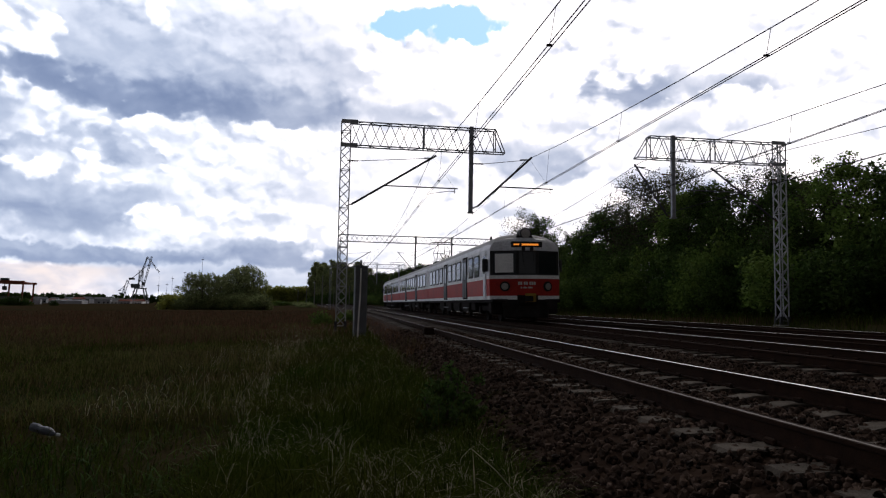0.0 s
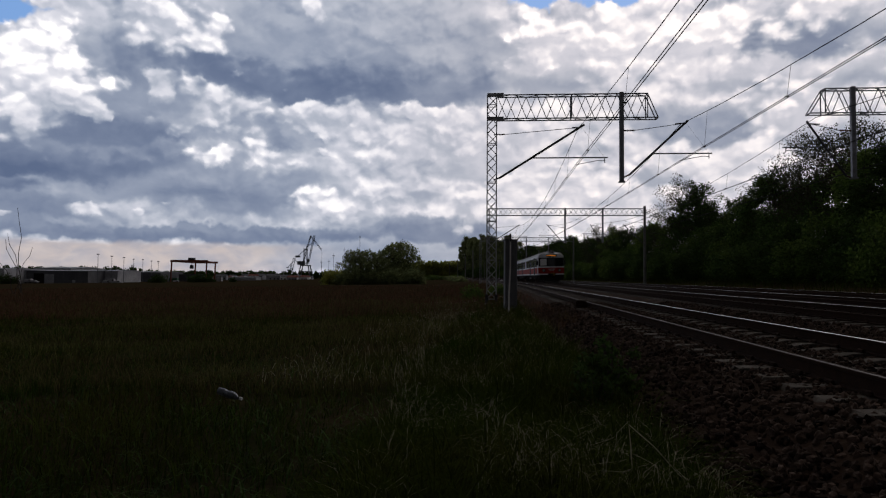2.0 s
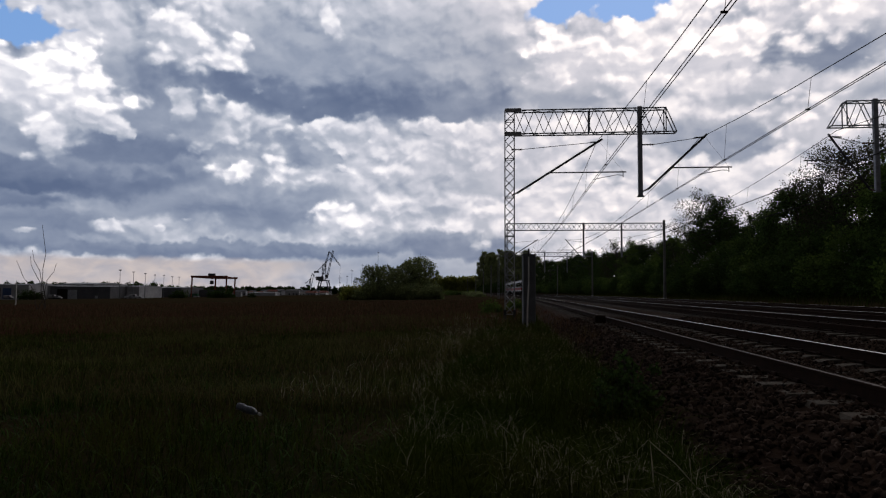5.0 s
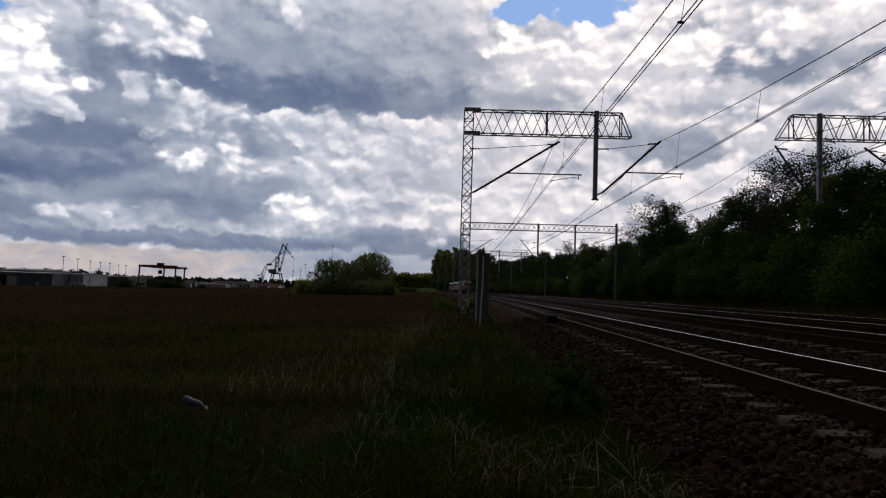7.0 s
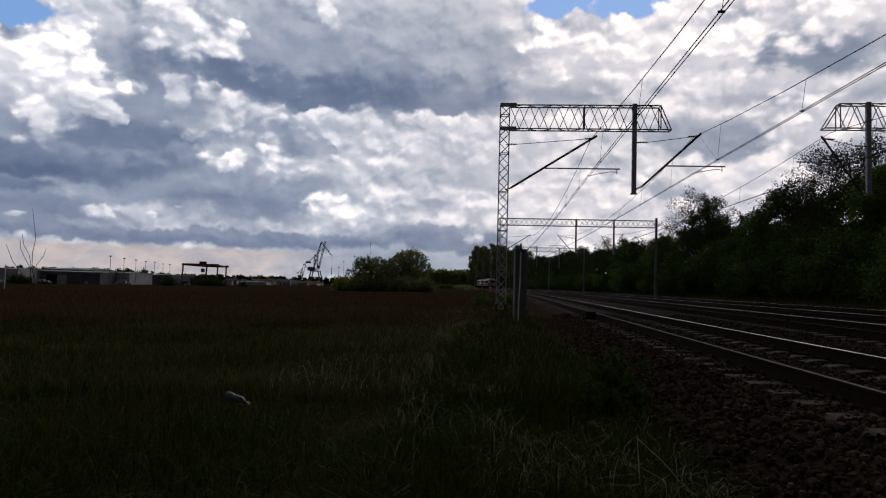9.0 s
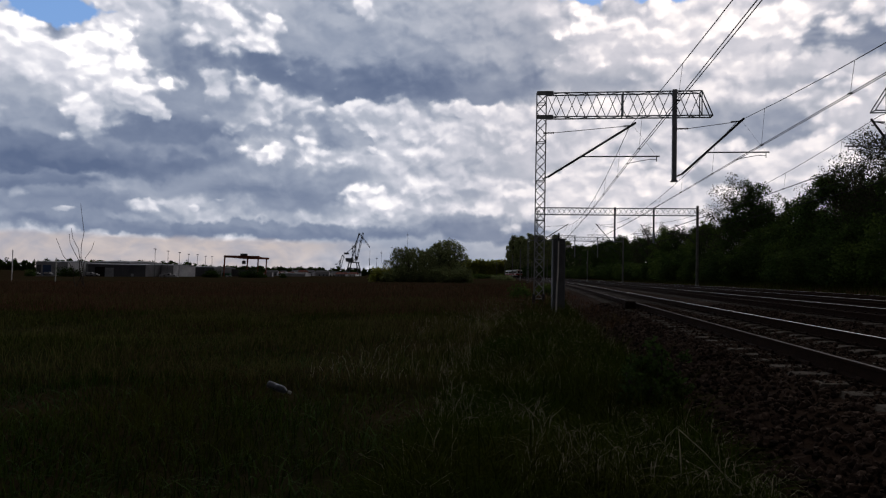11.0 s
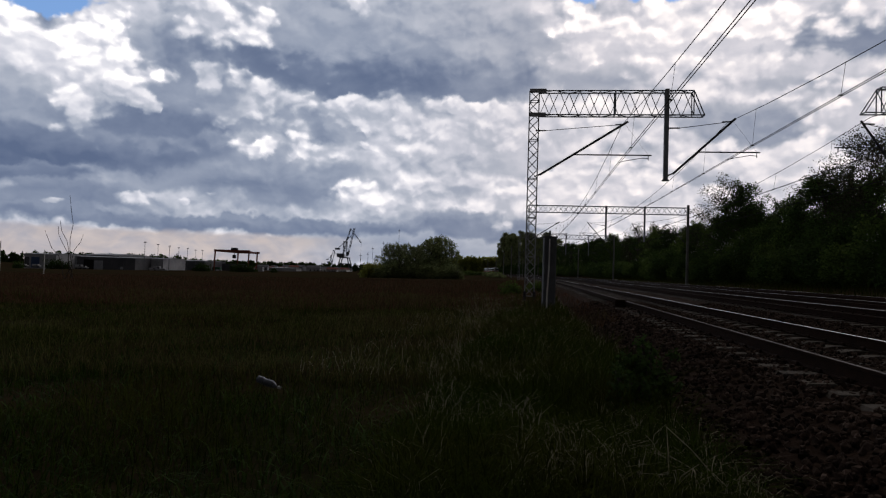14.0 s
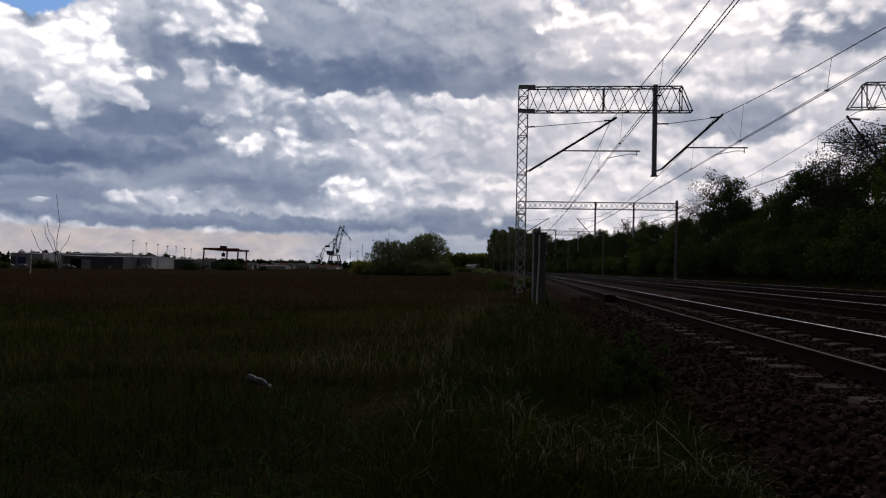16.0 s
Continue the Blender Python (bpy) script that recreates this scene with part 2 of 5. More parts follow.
M_SOIL = material("soil_and_turf", (0.030, 0.030, 0.014), (0.048, 0.028, 0.018), 0.13, 0.95, bump=0.8, fine=7.0, spec=0.0)
M_GRAVEL = material("ballast", (0.042, 0.026, 0.018), (0.022, 0.013, 0.009), 1.3, 1.0, bump=1.0, fine=20.0, spec=0.02)
M_STONE = material("ballast_stone", (0.078, 0.053, 0.041), (0.027, 0.016, 0.011), 3.0, 0.95, bump=0.5, island=0.85, spec=0.04)
M_RAIL = material("rusty_rail_steel", (0.026, 0.013, 0.008), (0.017, 0.009, 0.006), 6.0, 0.9, 0.0, 0.3, spec=0.05)
# three rail heads; how brightly each mirrors the sky is put into its material
M_RAILTOP = material("polished_rail_head", (0.60, 0.59, 0.58), (0.48, 0.47, 0.46), 3.0, 0.3, 1.0, 0.03)
M_RAILDULL = material("dull_rail_head", (0.10, 0.083, 0.073), (0.06, 0.047, 0.040), 5.0, 0.55, 0.5, 0.1, spec=0.15)
M_RAILDIM = material("dim_sheen_rail_head", (0.34, 0.33, 0.32), (0.25, 0.24, 0.23), 3.0, 0.32, 1.0, 0.03)
M_SLEEPER = material("weathered_concrete", (0.112, 0.096, 0.080), (0.048, 0.038, 0.030), 5.0, 0.95, bump=0.5, per_object=0.25, island=0.2, spec=0.08)
M_STEEL = material("galvanised_steel", (0.30, 0.31, 0.34), (0.20, 0.205, 0.225), 4.0, 0.55, 0.35, 0.15)
M_MAST = material("pale_grey_mast_paint", (0.46, 0.47, 0.49), (0.30, 0.30, 0.31), 2.5, 0.6, 0.1, 0.15)
M_DARKSTEEL = material("dark_painted_steel", (0.055, 0.055, 0.06), (0.035, 0.035, 0.04), 5.0, 0.55, 0.3, 0.15)
M_WIRE = material("weathered_copper_wire", (0.035, 0.035, 0.036), (0.025, 0.023, 0.022), 5.0, 0.8, 0.0, 0.0, spec=0.1)
M_PORCELAIN = material("brown_porcelain", (0.10, 0.05, 0.035), (0.06, 0.03, 0.02), 8.0, 0.25, bump=0.0, spec=0.6)
M_CONCRETE = material("concrete", (0.24, 0.23, 0.215), (0.15, 0.145, 0.135), 2.0, 0.9, bump=0.4)
M_BOX = material("grey_painted_cabinet", (0.12, 0.122, 0.128), (0.08, 0.081, 0.086), 2.5, 0.7, 0.0, 0.2)
M_POLE = material("pale_wood_pole", (0.72, 0.70, 0.66), (0.5, 0.46, 0.42), 5.0, 0.8, bump=0.3)
M_BARK = material("bark", (0.07, 0.055, 0.045), (0.035, 0.028, 0.023), 5.0, 0.95, bump=0.8)
M_LEAF = material("green_leaves", (0.064, 0.112, 0.022), (0.10, 0.145, 0.032), 0.5, 0.75, bump=0.0, island=0.5, per_object=0.25, spec=0.05, translucent=0.42)
M_LEAF_DARK = material("dark_green_leaves", (0.035, 0.068, 0.016), (0.058, 0.090, 0.022), 0.5, 0.75, bump=0.0, island=0.5, per_object=0.25, spec=0.05, translucent=0.36)
M_LEAF_BROWN = material("young_reddish_leaves", (0.06, 0.05, 0.03), (0.045, 0.06, 0.025), 0.5, 0.75, bump=0.0, island=0.5, spec=0.05, translucent=0.3)
# far foliage green, with the haze of distance put into the paler colour
M_LEAF_FAR = material("haze_paled_far_leaves", (0.15, 0.185, 0.08), (0.20, 0.22, 0.09), 0.3, 0.8, bump=0.0, island=0.5, per_object=0.25, spec=0.05, translucent=0.5)
M_BLOSSOM = material("white_blossom", (0.55, 0.52, 0.50), (0.4, 0.4, 0.36), 0.8, 0.8, bump=0.0, island=0.3, translucent=0.3)
# yellow-green spring leaves; the sunshine on them is put into the bright colour
M_LEAF_SUNLIT = material("sunlit_spring_leaves", (0.34, 0.34, 0.07), (0.20, 0.24, 0.05), 0.08, 0.8, bump=0.0, island=0.4, translucent=0.5)
M_GRASS = material("long_grass", (0.026, 0.046, 0.006), (0.044, 0.046, 0.009), 0.45, 0.9, bump=0.0, island=0.6, spec=0.0, translucent=0.35)
M_MEADOW = material("olive_meadow_grass", (0.085, 0.088, 0.026), (0.078, 0.060, 0.026), 0.3, 0.85, bump=0.0, island=0.6, spec=0.03, translucent=0.4)
# dry stalks, and pale blades that carry the glints of lit grass tips
M_HAY_GLINT = material("dry_and_glint_grass", (0.48, 0.44, 0.31), (0.28, 0.24, 0.14), 0.8, 0.8, bump=0.0, island=0.4, translucent=0.25)
M_SORREL = material("reddish_weeds", (0.105, 0.045, 0.030), (0.07, 0.056, 0.026), 0.15, 0.9, bump=0.0, island=0.5, spec=0.03, translucent=0.25)


# ---------------------------------------------------------------- mesh tools
class Shape:
    """Collects vertices and faces; slots pick among the materials given at the end."""

    def __init__(self):
        self.v, self.f, self.s = [], [], []

    def add(self, verts, faces, slot=0):
        k = len(self.v)
        self.v.extend(verts)
        self.f.extend([tuple(i + k for i in f) for f in faces])
        self.s.extend([slot] * len(faces))
        return self

    def box(self, x0, x1, y0, y1, z0, z1, slot=0):
        v = [(x, y, z) for z in (z0, z1) for y in (y0, y1) for x in (x0, x1)]
        return self.add(v, [(0, 2, 3, 1), (4, 5, 7, 6), (0, 1, 5, 4), (2, 6, 7, 3), (0, 4, 6, 2), (1, 3, 7, 5)], slot)

    def bbox(self, x0, x1, y0, y1, z0, z1, b=0.02, slot=0):
        """A box with chamfered edges."""
        v, f = [], []
        b = min(b, (x1 - x0) * 0.45, (y1 - y0) * 0.45, (z1 - z0) * 0.45)
        for sx in (0, 1):
            for sy in (0, 1):
                for sz in (0, 1):
                    X, Y, Z = (x0, x1)[sx], (y0, y1)[sy], (z0, z1)[sz]
                    dx, dy, dz = (b, -b)[sx], (b, -b)[sy], (b, -b)[sz]
                    v += [(X, Y + dy, Z + dz), (X + dx, Y, Z + dz), (X + dx, Y + dy, Z)]
        i = lambda sx, sy, sz, k: (sx * 4 + sy * 2 + sz) * 3 + k
        f += [tuple(i(s, a, c, 0) for a, c in ((0, 0), (0, 1), (1, 1), (1, 0))) for s in (0, 1)]
        f += [tuple(i(a, s, c, 1) for a, c in ((0, 0), (0, 1), (1, 1), (1, 0))) for s in (0, 1)]
        f += [tuple(i(a, c, s, 2) for a, c in ((0, 0), (0, 1), (1, 1), (1, 0))) for s in (0, 1)]
        for p in (0, 1):
            for q in (0, 1):
                f.append((i(0, p, q, 1), i(1, p, q, 1), i(1, p, q, 2), i(0, p, q, 2)))
                f.append((i(p, 0, q, 0), i(p, 1, q, 0), i(p, 1, q, 2), i(p, 0, q, 2)))
                f.append((i(p, q, 0, 0), i(p, q, 1, 0), i(p, q, 1, 1), i(p, q, 0, 1)))
                for r in (0, 1):
                    f.append((i(p, q, r, 0), i(p, q, r, 1), i(p, q, r, 2)))
        return self.add(v, f, slot)

    def rod(self, p, q, r, n=6, r2=None, slot=0, caps=True):
        p, q = Vector(p), Vector(q)
        d = (q - p).normalized()
        a = d.orthogonal().normalized()
        b = d.cross(a)
        r2 = r if r2 is None else r2
        v = []
        for c, rr in ((p, r), (q, r2)):
            v += [tuple(c + (a * math.cos(2 * math.pi * k / n) + b * math.sin(2 * math.pi * k / n)) * rr) for k in range(n)]
        f = [(k, (k + 1) % n, n + (k + 1) % n, n + k) for k in range(n)]
        if caps:
            f += [tuple(range(n))[::-1], tuple(range(n, 2 * n))]
        return self.add(v, f, slot)

    def line(self, pts, r, n=5, slot=0):
        pts = [Vector(p) for p in pts]
        v = []
        for i, p in enumerate(pts):
            d = (pts[min(i + 1, len(pts) - 1)] - pts[max(i - 1, 0)]).normalized()
            a = d.cross(Vector((0.13, 0.05, 1))).normalized()
            b = d.cross(a)
            rr = r[i] if isinstance(r, (list, tuple)) else r
            v += [tuple(p + (a * math.cos(2 * math.pi * k / n) + b * math.sin(2 * math.pi * k / n)) * rr) for k in range(n)]
        f = [(i * n + k, i * n + (k + 1) % n, (i + 1) * n + (k + 1) % n, (i + 1) * n + k) for i in range(len(pts) - 1) for k in range(n)]
        return self.add(v, f, slot)

    def disc(self, c, axis, r, depth, n=20, slot=0):
        c, axis = Vector(c), Vector(axis).normalized()
        return self.rod(c, c + axis * depth, r, n, slot=slot)

    def sheet(self, grid, slot=0):
        n = len(grid[0])
        v = [p for row in grid for p in row]
        f = [(i * n + k, i * n + k + 1, (i + 1) * n + k + 1, (i + 1) * n + k) for i in range(len(grid) - 1) for k in range(n - 1)]
        return self.add(v, f, slot)

    def mesh(self, name, *mats, smooth=False):
        me = bpy.data.meshes.new(name)
        me.from_pydata([tuple(p) for p in self.v], [], self.f)
        for m in mats:
            me.materials.append(m)
        me.polygons.foreach_set("material_index", self.s)
        if smooth:
            me.polygons.foreach_set("use_smooth", [True] * len(self.f))
        bm = bmesh.new()
        bm.from_mesh(me)
        if len(self.f) < 20000:
            bmesh.ops.recalc_face_normals(bm, faces=bm.faces)
            bm.to_mesh(me)
        bm.free()
        return me


def part(name, shape, mats, parent=None, label="", smooth=False, at=None):
    mats = mats if isinstance(mats, (list, tuple)) else [mats]
    me = shape if isinstance(shape, bpy.types.Mesh) else shape.mesh(name, *mats, smooth=smooth)
    ob = new(name, me)
    if parent:
        ob.parent = parent
    if at:
        ob.matrix_basis = at
    if label:
        ob["label"] = label
    return ob


def thing(name, label, category, group="", kind="", at=None):
    ob = new(name)
    ob.empty_display_size = 0.2
    if at:
        ob.matrix_basis = at
    return tagged(ob, label, category, group, kind)


rng = np.random.default_rng(7)


# ---------------------------------------------------------------- the plan
T1, T2, T3, T4 = 3.77, 7.85, 13.2, 17.2
LEVEL = {T1: 0.012, T2: 0.10, T3: 0.03, T4: 0.08}
CANT = 0.03


def bend(y):
    """How far the line has swung to the left at y."""
    return (max(0.0, y - 38.0) * 0.0138) ** 2


def heading(y):
    """Degrees to the left."""
    return math.degrees(math.atan(2 * max(0.0, y - 38.0) * 0.0138 ** 2))


PROFILE_X = [-4000, -300, -60, -8, -1.2, 0.6, 1.5, 2.3, 18.9, 20.2, 22, 26, 34, 45, 80, 4000]
PROFILE_Z = [-7.0, -5.2, -1.7, -0.88, -0.72, -0.62, -0.56, -0.42, -0.35, 0.1, 0.3, 0.9, 2.2, 3.0, 3.5, 3.5]


def ground_z(x, y):
    xs = x + bend(min(y, 500))
    z = float(np.interp(xs, PROFILE_X, PROFILE_Z))
    if xs < 1.5 or xs > 20:
        z += 0.10 * noise.noise((x * 0.35, y * 0.35, 0)) + 0.05 * noise.noise((x * 1.3, y * 1.3, 4))
    # a low hump of turf beside the ballast
    z += 0.12 * math.exp(-((xs - 0.2) / 0.9) ** 2) * (1 if y < 60 else 0)
    return z


def build_ground():
    xs = sorted(set([-4000, -2000, -1000, -500, -300, -200, -140, -100, -70] + list(np.arange(-50, -12, 3.0)) + list(np.arange(-12, 3, 0.5)) + [3, 6, 10, 14, 18, 19, 20, 21, 22, 24, 26, 30, 34, 40, 45, 60, 80, 150, 400, 1000, 4000]))
    ys = sorted(set([-4000, -1000, -300, -100, -40, -20] + list(np.arange(-8, 30, 0.6)) + list(np.arange(30, 80, 3.0)) + list(np.arange(80, 540, 10.0)) + [600, 700, 900, 1300, 2000, 4500]))
    g = [[(float(x) - (bend(min(y, 500)) if -60 < x < 60 else 0), float(y), 0) for x in xs] for y in ys]
    g = [[(x, y, ground_z(x, y)) for x, y, _ in row] for row in g]
    part("ground", Shape().sheet(g), M_SOIL, smooth=True)
    tagged(bpy.data.objects["ground"], "dark rough turf and reddish weedy field beside the railway", "ground", kind="structure")


BED_X = [1.15, 1.5, 2.2, 2.45, 2.68, 2.85, 3.2, 4.4, 5.1, 5.6, 6.1, 6.5, 7.3, 9.2, 9.9, 10.8, 11.6, 14.8, 15.3, 15.8, 18.6, 19.2, 20.0]
BED_Z = [-0.66, -0.5, -0.268, -0.216, -0.214, -0.198, -0.195, -0.195, -0.19, -0.24, -0.22, -0.135, -0.115, -0.095, -0.18, -0.28, -0.2, -0.18, -0.2, -0.14, -0.12, -0.2, -0.45]


def bed_z(xs):
    return float(np.interp(xs, BED_X, BED_Z))


def build_ballast():
    xs = sorted(set(list(np.arange(1.15, 6.6, 0.12)) + list(np.arange(6.6, 20.0, 0.4)) + [20.0]))
    ys = list(np.arange(-12, 14, 0.14)) + list(np.arange(14, 40, 0.6)) + list(np.arange(40, 540, 6.0))
    g = []
    for y in ys:
        row = []
        for x in xs:
            z = bed_z(x) + 0.035 * noise.noise((x * 3, y * 3, 0)) + 0.02 * noise.noise((x * 9, y * 9, 3))
            row.append((x - bend(y), float(y), z))
        g.append(row)
    part("ballast_bed", Shape().sheet(g), M_GRAVEL, smooth=True)
    tagged(bpy.data.objects["ballast_bed"], "brown crushed stone ballast under the railway tracks", "ballast", kind="structure")
    # loose stones where the eye passes nearest
    n = 44000
    y = -1.0 + 27 * rng.random(n) ** 1.5
    x = 1.0 + 5.8 * rng.random(n) ** 1.1
    g = (1 + 5 ** 0.5) / 2
    base = np.array([(-1, g, 0), (1, g, 0), (-1, -g, 0), (1, -g, 0), (0, -1, g), (0, 1, g), (0, -1, -g), (0, 1, -g), (g, 0, -1), (g, 0, 1), (-g, 0, -1), (-g, 0, 1)]) / 1.9
    faces = np.array([(0, 11, 5), (0, 5, 1), (0, 1, 7), (0, 7, 10), (0, 10, 11), (1, 5, 9), (5, 11, 4), (11, 10, 2), (10, 7, 6), (7, 1, 8), (3, 9, 4), (3, 4, 2), (3, 2, 6), (3, 6, 8), (3, 8, 9), (4, 9, 5), (2, 4, 11), (6, 2, 10), (8, 6, 7), (9, 8, 1)])
    size = 0.013 + 0.019 * rng.random(n) ** 1.3
    verts = base[None] * (1 + 0.42 * (rng.random((n, 12, 3)) - 0.5) * 2) * size[:, None, None] * (0.75 + 0.7 * rng.random((n, 1, 3)))
    a, b = rng.random(n) * 6.283, (rng.random(n) - 0.5) * 1.6
    ca, sa, cb, sb = np.cos(a), np.sin(a), np.cos(b), np.sin(b)
    vx, vy, vz = verts[..., 0].copy(), verts[..., 1].copy(), verts[..., 2].copy()
    vy, vz = vy * cb[:, None] - vz * sb[:, None], vy * sb[:, None] + vz * cb[:, None]
    vx, vy = vx * ca[:, None] - vy * sa[:, None], vx * sa[:, None] + vy * ca[:, None]
    z = np.interp(x, BED_X, BED_Z) + 0.004 + 0.022 * rng.random(n)
    verts = np.stack([vx + x[:, None], vy + y[:, None], vz + z[:, None]], -1)
    me = bpy.data.meshes.new("ballast_stones")
    me.from_pydata(verts.reshape(-1, 3).tolist(), [], (faces[None] + 12 * np.arange(n)[:, None, None]).reshape(-1, 3).tolist())
    me.materials.append(M_STONE)
    tagged(new("ballast_stones", me), "loose brown and grey crushed ballast stones", "gravel", kind="stuff")


def along(y0, y1):
    """Stations along the line, close together where it bends near by."""
    return [y for y in list(np.arange(y0, 36, 12.0)) + list(np.arange(36, y1, 6.0)) + [y1]]


RAIL_PROFILE = [(-0.0625, -0.165), (0.0625, -0.165), (0.0625, -0.152), (0.012, -0.138), (0.012, -0.045), (0.034, -0.035), (0.036, -0.008), (0.030, -0.002), (0.004, 0.0), (-0.021, 0.0), (-0.030, -0.002), (-0.036, -0.008), (-0.034, -0.035), (-0.012, -0.045), (-0.012, -0.138), (-0.0625, -0.152)]


def rail_shape(x, z, side=1, worn=0.004, y0=-14.0, y1=540.0):
    s = Shape()
    st = along(y0, y1)
    n = len(RAIL_PROFILE)
    # the wheel-polished band on the head reaches to here
    profile = [(worn, b) if k == 8 else (-0.022, -0.0045) if k == 9 else (-0.031, -0.008) if k == 10 else (a, b) for k, (a, b) in enumerate(RAIL_PROFILE)]
    v, f = [], []
    for y in st:
        v += [(x + a * side - bend(y), float(y), z + b) for a, b in profile]
    for i in range(len(st) - 1):
        for k in range(n):
            s_ = 1 if k == 8 else 0
            s.s.append(s_)
            f.append((i * n + k, i * n + (k + 1) % n, (i + 1) * n + (k + 1) % n, (i + 1) * n + k))
    s.v, s.f = v, f
    return s


# far rails shine, near ones don't: the difference in reflection is set by material
RAIL_HEADS = {(c, far): M_RAIL if not far else M_RAILDIM for c in (T2, T3, T4) for far in (False, True)}
RAIL_HEADS[T1, False], RAIL_HEADS[T1, True] = M_RAILDULL, M_RAILTOP


def build_tracks():
    sl = Shape()
    # a concrete sleeper: lower waist in the middle, thick ends under the rails
    prof = [(-1.27, 0.07), (-1.2, 0.005), (-0.5, 0.0), (-0.3, 0.03), (0.3, 0.03), (0.5, 0.0), (1.2, 0.005), (1.27, 0.07)]
    v, f = [], []
    for x, d in prof:
        v += [(x, -0.14, -0.2), (x, -0.115, -d), (x, 0.115, -d), (x, 0.14, -0.2)]
    for i in range(len(prof) - 1):
        for k in range(4):
            f.append((i * 4 + k, i * 4 + (k + 1) % 4, i * 4 + 4 + (k + 1) % 4, i * 4 + 4 + k))
    f += [(3, 2, 1, 0), (28, 29, 30, 31)]
    sl.add(v, f)
    sleeper = sl.mesh("sleeper", M_SLEEPER)
    clip = Shape()
    for sx in (-1, 1):
        for off in (-0.105, 0.075):
            clip.bbox(sx * 0.75 + off, sx * 0.75 + off + 0.035, -0.06, 0.06, 0.0, 0.045, 0.01)
    for name, c, label in (("first", T1, "polished"), ("second", T2, "polished"), ("third", T3, "worn"), ("fourth", T4, "worn")):
        z = LEVEL[c]
        t = thing("railway_track", f"{label} steel rails on grey concrete sleepers in brown ballast", "railway track", "parallel railway tracks")
        for side, dz in ((-0.75, -CANT / 2), (0.75, CANT / 2)):
            part("rail", rail_shape(c + side, z + dz, 1, -0.010 if side > 0 else -0.008), [M_RAIL, RAIL_HEADS[c, side > 0]], t)
        near = 126 if c in (T1, T2) else 76
        rest = Shape()
        for i in range(0, 436):
            y = -8.8 + 0.6 * i
            m = pose(c - bend(y), y, z - 0.165 + 0.008 * noise.noise((i * 3.1, c, 0)), 0, -math.degrees(CANT / 1.5), heading(y) + 1.2 * noise.noise((i * 1.7, c, 5)))
            if i < near:
                part("sleeper", sleeper, M_SLEEPER, t, at=m)
            else:
                rest.add([tuple(m @ Vector(p)) for p in sl.v], sl.f)
        tagged(part("far_sleepers", rest, M_SLEEPER, t), kind="stuff")
        if c in (T1, T2):
            fast = Shape()
            for i in range(0, 72):
                y = -6.4 + 0.6 * i
                fast.add([(p[0] + c, p[1] + y, p[2] + z - 0.16 + (CANT / 1.5) * p[0]) for p in clip.v], clip.f)
            tagged(part("rail_fastening", fast, M_RAIL, t, "rusty rail fastenings"), kind="stuff")


# ---------------------------------------------------------------- overhead line
def lattice(s, p0, p1, w, d, step, r=0.022, leg=0.032, up=Vector((0, 1, 0))):
    """A four-legged lattice from p0 to p1: w across, d along up, braced every step."""
    p0, p1 = Vector(p0), Vector(p1)
    ax = (p1 - p0).normalized()
    b = Vector(up)
    a = ax.cross(b).normalized()
    cs = [(sa * w / 2, sb * d / 2) for sa, sb in ((-1, -1), (1, -1), (1, 1), (-1, 1))]
    legs = [[p + a * u + b * q for u, q in cs] for p in (p0, p1)]
    for k in range(4):
        s.rod(legs[0][k], legs[1][k], leg, 4)
    n = max(1, round((p1 - p0).length / step))
    for i in range(n):
        for k in range(4):
            q0 = legs[0][k].lerp(legs[1][k], i / n)
            q1 = legs[0][(k + 1) % 4].lerp(legs[1][(k + 1) % 4], (i + 1) / n)
            q2 = legs[0][(k + 1) % 4].lerp(legs[1][(k + 1) % 4], i / n)
            q3 = legs[0][k].lerp(legs[1][k], (i + 1) / n)
            if (i + k) % 2:
                q0, q1 = q2, q3
            s.rod(q0, q1, r, 4, caps=False)
            if i % 4 == 0:
                s.rod(legs[0][k].lerp(legs[1][k], i / n), q2 if q0 is not q2 else legs[0][k].lerp(legs[1][k], i / n) + (q1 - q1), r, 4, caps=False) if q0 is not q2 else None
    return s


def boom_shape(x0, x1, tip, z0, z1, y, d=0.42, panel=0.42, r=0.020, chord=0.032):
    """A braced box girder from x0 to x1; its lower chords run on to tip."""
    s = Shape()
    for dy in (-d / 2, d / 2):
        s.rod((x0, y + dy, z1), (x1, y + dy, z1), chord, 4)
        s.rod((x0, y + dy, z0), (tip, y + dy, z0), chord, 4)
        s.rod((x1, y + dy, z1), (tip, y + dy, z0), 0.028, 4)
        n = max(2, round(abs(x1 - x0) / panel))
        for i in range(n):
            a, b = x0 + (x1 - x0) * i / n, x0 + (x1 - x0) * (i + 1) / n
            up = (i + (dy > 0)) % 2
            s.rod((a, y + dy, z0 if up else z1), (b, y + dy, z1 if up else z0), r, 4, caps=False)
        m = (x0 + x1) / 2
        s.rod((m, y + dy, z0), (m, y + dy, z1), 0.035, 4)
        s.rod((x1, y + dy, z0), (x1, y + dy, z1), 0.028, 4)
    n = max(2, round(abs(x1 - x0) / (panel * 1.5)))
    for zz in (z0, z1):
        for i in range(n):
            a, b = x0 + (x1 - x0) * i / n, x0 + (x1 - x0) * (i + 1) / n
            s.rod((a, y - d / 2 if i % 2 else y + d / 2, zz), (b, y + d / 2 if i % 2 else y - d / 2, zz), r * 0.8, 4, caps=False)
    s.rod((tip, y - d / 2, z0), (tip, y + d / 2, z0), 0.03, 4)
    s.rod((x1, y - d / 2, z1), (x1, y + d / 2, z1), 0.03, 4)
    return s


